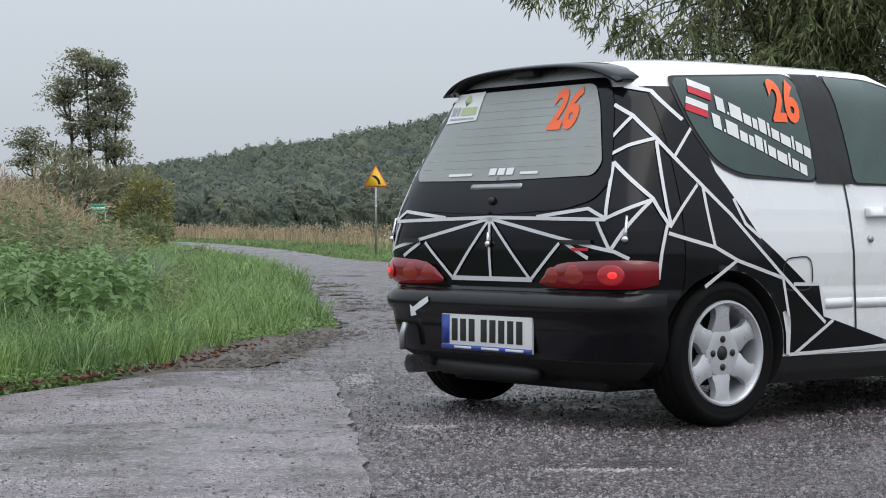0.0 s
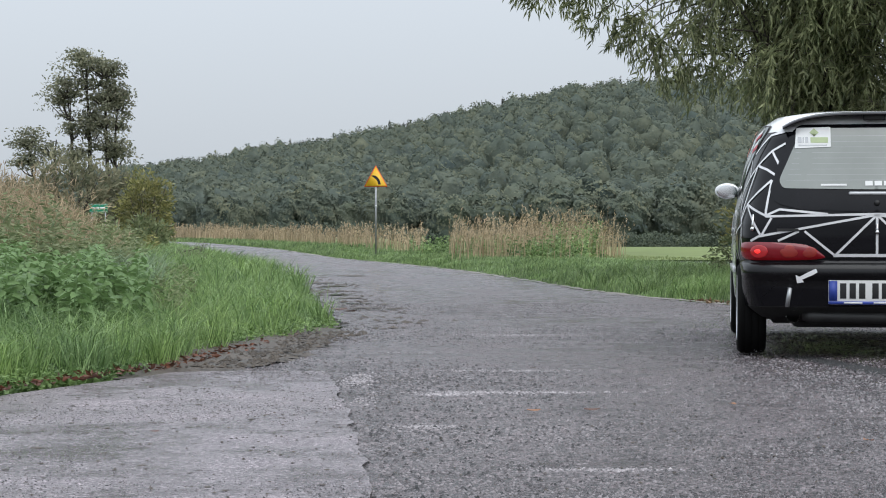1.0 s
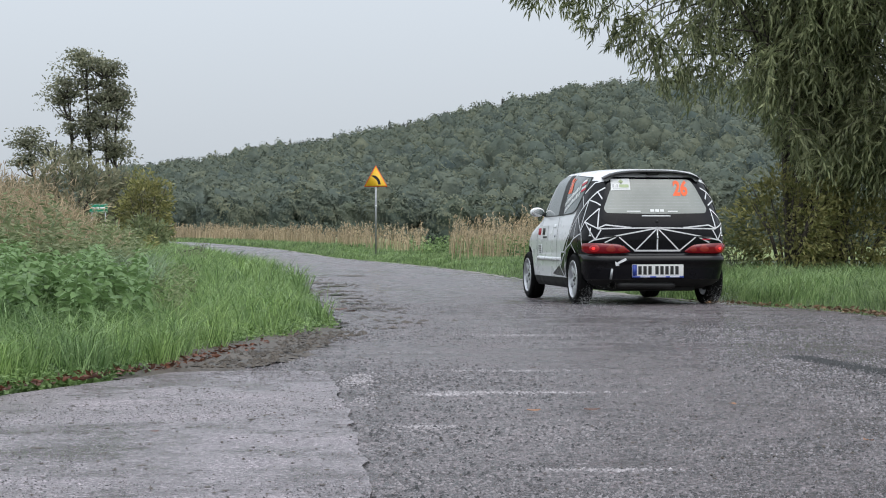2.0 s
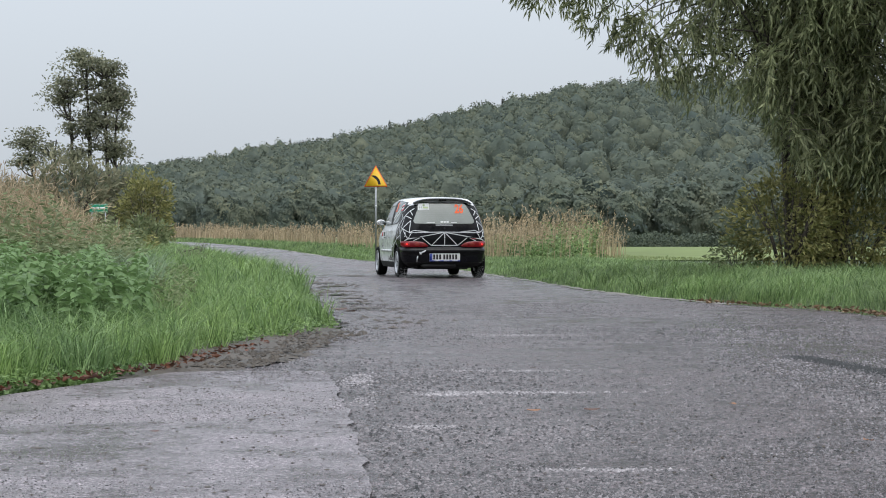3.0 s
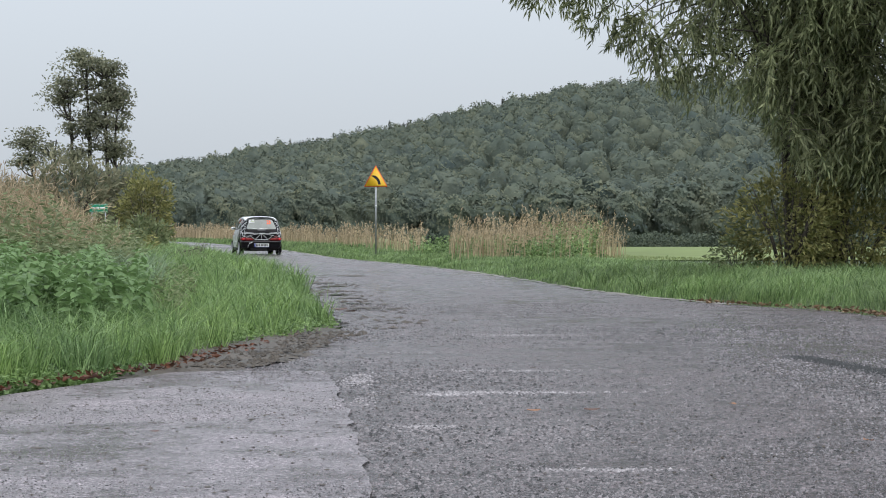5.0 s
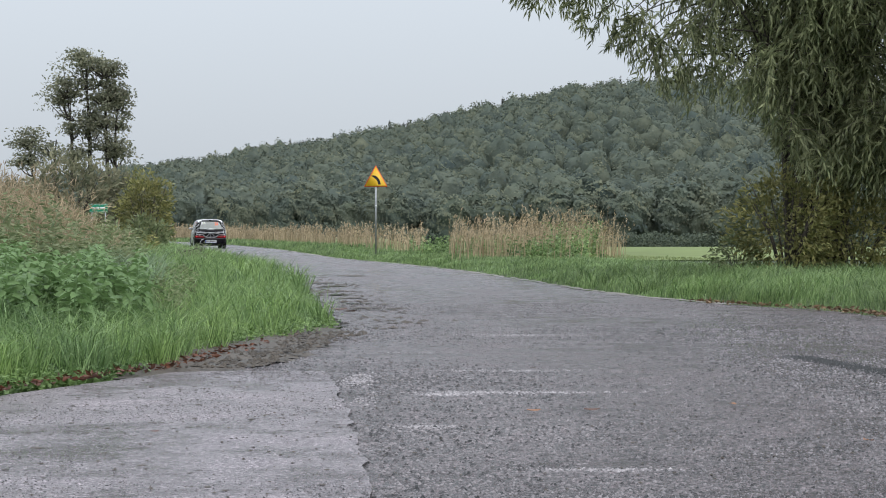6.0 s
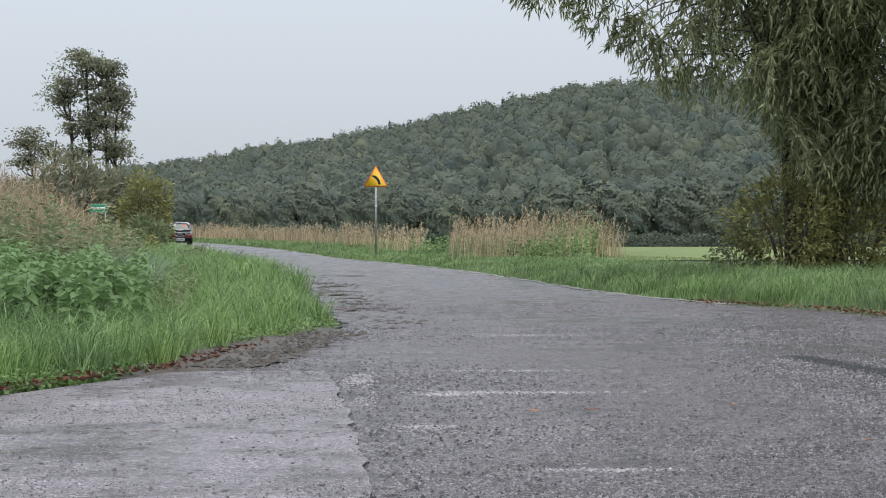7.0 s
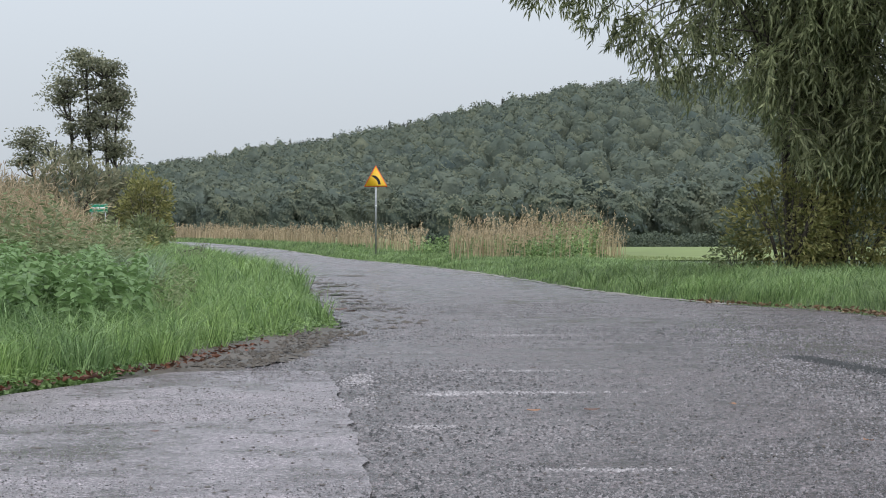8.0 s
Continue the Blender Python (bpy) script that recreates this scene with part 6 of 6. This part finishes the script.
def make_wheel():
    """One wheel, its outer face towards +Y, about its own hub."""
    hub = part("wheel", lathe_bm([(0.186, -0.070), (0.214, -0.080), (0.238, -0.080), (0.251, -0.070), (0.257, -0.060), (0.260, -0.045), (0.254, -0.040), (0.260, -0.035), (0.260, -0.003), (0.254, 0.0), (0.260, 0.003), (0.260, 0.035), (0.254, 0.040), (0.260, 0.045), (0.257, 0.060), (0.251, 0.070), (0.238, 0.080), (0.226, 0.0815), (0.223, 0.0790), (0.212, 0.080), (0.192, 0.076), (0.184, 0.060), (0.184, -0.060), (0.186, -0.070)], 72), M_RUBBER, car, "wet black tyre on a silver six-spoke rim")
    bm = lathe_bm([(0.190, 0.072), (0.187, 0.081), (0.180, 0.082), (0.173, 0.074), (0.169, 0.055), (0.165, 0.010), (0.162, -0.06)], 56)
    for k in range(6):
        q = 2 * math.pi * k / 6 + math.pi / 2
        sp = bmesh.new()
        sec = []
        for r, half, lo, hi in ((0.045, 0.040, 0.024, 0.052), (0.088, 0.045, 0.026, 0.060), (0.105, 0.038, 0.028, 0.063), (0.132, 0.033, 0.030, 0.066), (0.152, 0.036, 0.032, 0.066), (0.172, 0.050, 0.034, 0.062)):
            sec.append([sp.verts.new(p) for p in ((r, lo, -half), (r, hi - 0.008, -half), (r, hi, -half * 0.55), (r, hi, half * 0.55), (r, hi - 0.008, half), (r, lo, half))])
        for a, c in zip(sec, sec[1:]):
            for j in range(6):
                sp.faces.new((a[j], a[(j + 1) % 6], c[(j + 1) % 6], c[j]))
        sp.transform(Matrix.Rotation(q, 4, "Y"))
        tmp = bpy.data.meshes.new("tmp")
        sp.to_mesh(tmp)
        sp.free()
        bm.from_mesh(tmp)
        bpy.data.meshes.remove(tmp)
    l0 = lathe_bm([(0.086, 0.028), (0.084, 0.056), (0.072, 0.059), (0.026, 0.056), (0.024, 0.040), (0.0005, 0.039)], 32)
    tmp = bpy.data.meshes.new("tmp")
    l0.to_mesh(tmp)
    l0.free()
    bm.from_mesh(tmp)
    bmesh.ops.recalc_face_normals(bm, faces=bm.faces[:])
    rim = part("rim", bm, M_RIM, hub, "silver six-spoke alloy rim", smooth=True)
    rim.data.set_sharp_from_angle(angle=radians(40))
    for k in range(4):
        q = math.pi / 2 * k
        b = bmesh.new()
        bmesh.ops.create_cone(b, cap_ends=True, segments=12, radius1=0.0125, radius2=0.0125, depth=0.006, matrix=Matrix.Translation((0.050 * math.cos(q), 0.0575, 0.050 * math.sin(q))) @ Matrix.Rotation(math.pi / 2, 4, "X"))
        part("wheel_bolt", b, M_SEAL, hub)
    part("hub_hole", lathe_bm([(0.0005, 0.058), (0.024, 0.058), (0.025, 0.050)], 24), M_SEAL, hub, "dark hub centre")
    part("brake_drum", lathe_bm([(0.0005, 0.0), (0.11, 0.0), (0.115, -0.05)], 28), M_UNDER, hub, "dark brake drum")
    return hub


wheels = []
first = make_wheel()
for ax in (0.0, 2.2):
    for sgn in (1, -1):
        m = Matrix.Translation((ax, sgn * 0.668, WHEEL_R)) @ Matrix.Rotation(0 if sgn > 0 else math.pi, 4, "Z")
        w = first if not wheels else copy_thing(first, m)
        w.matrix_basis = m
        wheels.append((w, ax, sgn))



def make_spray():
    """Fine drops thrown up behind the rear wheels."""
    rng = np.random.default_rng(301)
    n = 3000
    back = rng.random(n) ** 1.4
    side = np.where(rng.random(n) < 0.5, 1, -1)
    p = np.stack([-0.20 - 1.3 * back, side * 0.668 + rng.normal(size=n) * (0.05 + 0.12 * back), np.abs(rng.normal(size=n)) * (0.03 + 0.085 * np.sin(np.pi * np.minimum(1, back * 1.6 + 0.15))) + 0.01], -1)
    ov = np.array([(1, 0, 0), (0, 1, 0), (-1, 0, 0), (0, -1, 0), (0, 0, 1), (0, 0, -1)], float)
    of = np.array([(0, 1, 4), (1, 2, 4), (2, 3, 4), (3, 0, 4), (1, 0, 5), (2, 1, 5), (3, 2, 5), (0, 3, 5)])
    v = ov[None] * (0.0017 * rng.uniform(0.5, 1.6, n))[:, None, None] + p[:, None, :]
    f = (of[None] + np.arange(n)[:, None, None] * 6).reshape(-1, 3)
    return tagged(from_arrays("water_spray", v.reshape(-1, 3), f, M_DROPS), "fine pale water spray behind the car's wheels", "spray", kind="stuff")


spray = make_spray()


# ---------------------------------------------------------------- what moves
# time, place of the rear axle, heading, and how far the body rides above its rest
CAR_ROWS = ((0.0, 0.548, 7.253, 38.0, -0.025), (0.2, 0.940, 7.57, 44.0, -0.022), (0.5, 1.520, 8.30, 57.2, -0.011), (0.8, 2.170, 9.73, 73.8, 0.012), (1.0, 2.44, 10.75, 82.2, 0.024), (1.5, 2.465, 13.97, 96.5, 0.006), (2.8, 0.38, 29.5, 100.4, 0.005),
            (3.5, -1.24, 39.5, 101.5, 0.005), (4.5, -4.57, 57.4, 102.9, 0.005), (5.8, -9.94, 83.0, 102.2, 0.0), (6.0, -10.86, 87.5, 102.0, 0.0), (6.5, -13.1, 99.0, 101.5, 0.0),
            (7.0, -15.5, 110.5, 101.5, 0.0), (7.4, -17.5, 120.0, 102.0, 0.0), (7.8, -19.8, 129.5, 103.0, 0.0), (8.0, -21.0, 134.0, 104.0, 0.0))


def car_pose(x, y, yaw, ride):
    a = radians(yaw)
    z0, z1 = road_z(y), road_z(y + 2.2 * math.sin(a))
    tilt = -math.degrees(math.atan2(z1 - z0, 2.2))
    return Matrix.Translation((x, y, z0 + 0.004 + ride)) @ Matrix.Rotation(a, 4, "Z") @ Matrix.Rotation(radians(tilt), 4, "Y")


def motions():
    walk(car, [(t, car_pose(x, y, yaw, ride)) for t, x, y, yaw, ride in CAR_ROWS])
    # the drops rise off the road as the car speeds up
    for_drops = []
    for t, x, y, yaw, ride in CAR_ROWS:
        for_drops.append((t, car_pose(x, y, yaw, float(lerp(t, (0.5, 1.5), (-0.45, -0.03))))))
    walk(spray, for_drops)
    # the wheels roll with the way covered, within what one row may turn, and stay on the road as the body rides up and down
    ts = [r[0] for r in CAR_ROWS]
    xs, ys, rides = [r[1] for r in CAR_ROWS], [r[2] for r in CAR_ROWS], [r[4] for r in CAR_ROWS]
    turn, rows = 0.0, []
    for k in range(241):
        t = k / 30
        if k:
            step = math.hypot(lerp(t, ts, xs) - lerp(t - 1 / 30, ts, xs), lerp(t, ts, ys) - lerp(t - 1 / 30, ts, ys))
            turn += min(step / WHEEL_R, radians(80))
        rows.append((t, turn, WHEEL_R - float(lerp(t, ts, rides))))
    for w, ax, sgn in wheels:
        side = Matrix.Rotation(0 if sgn > 0 else math.pi, 4, "Z")
        walk(w, [(t, Matrix.Translation((ax, sgn * 0.668, z)) @ side @ Matrix.Rotation(a * sgn, 4, "Y")) for t, a, z in rows])


motions()
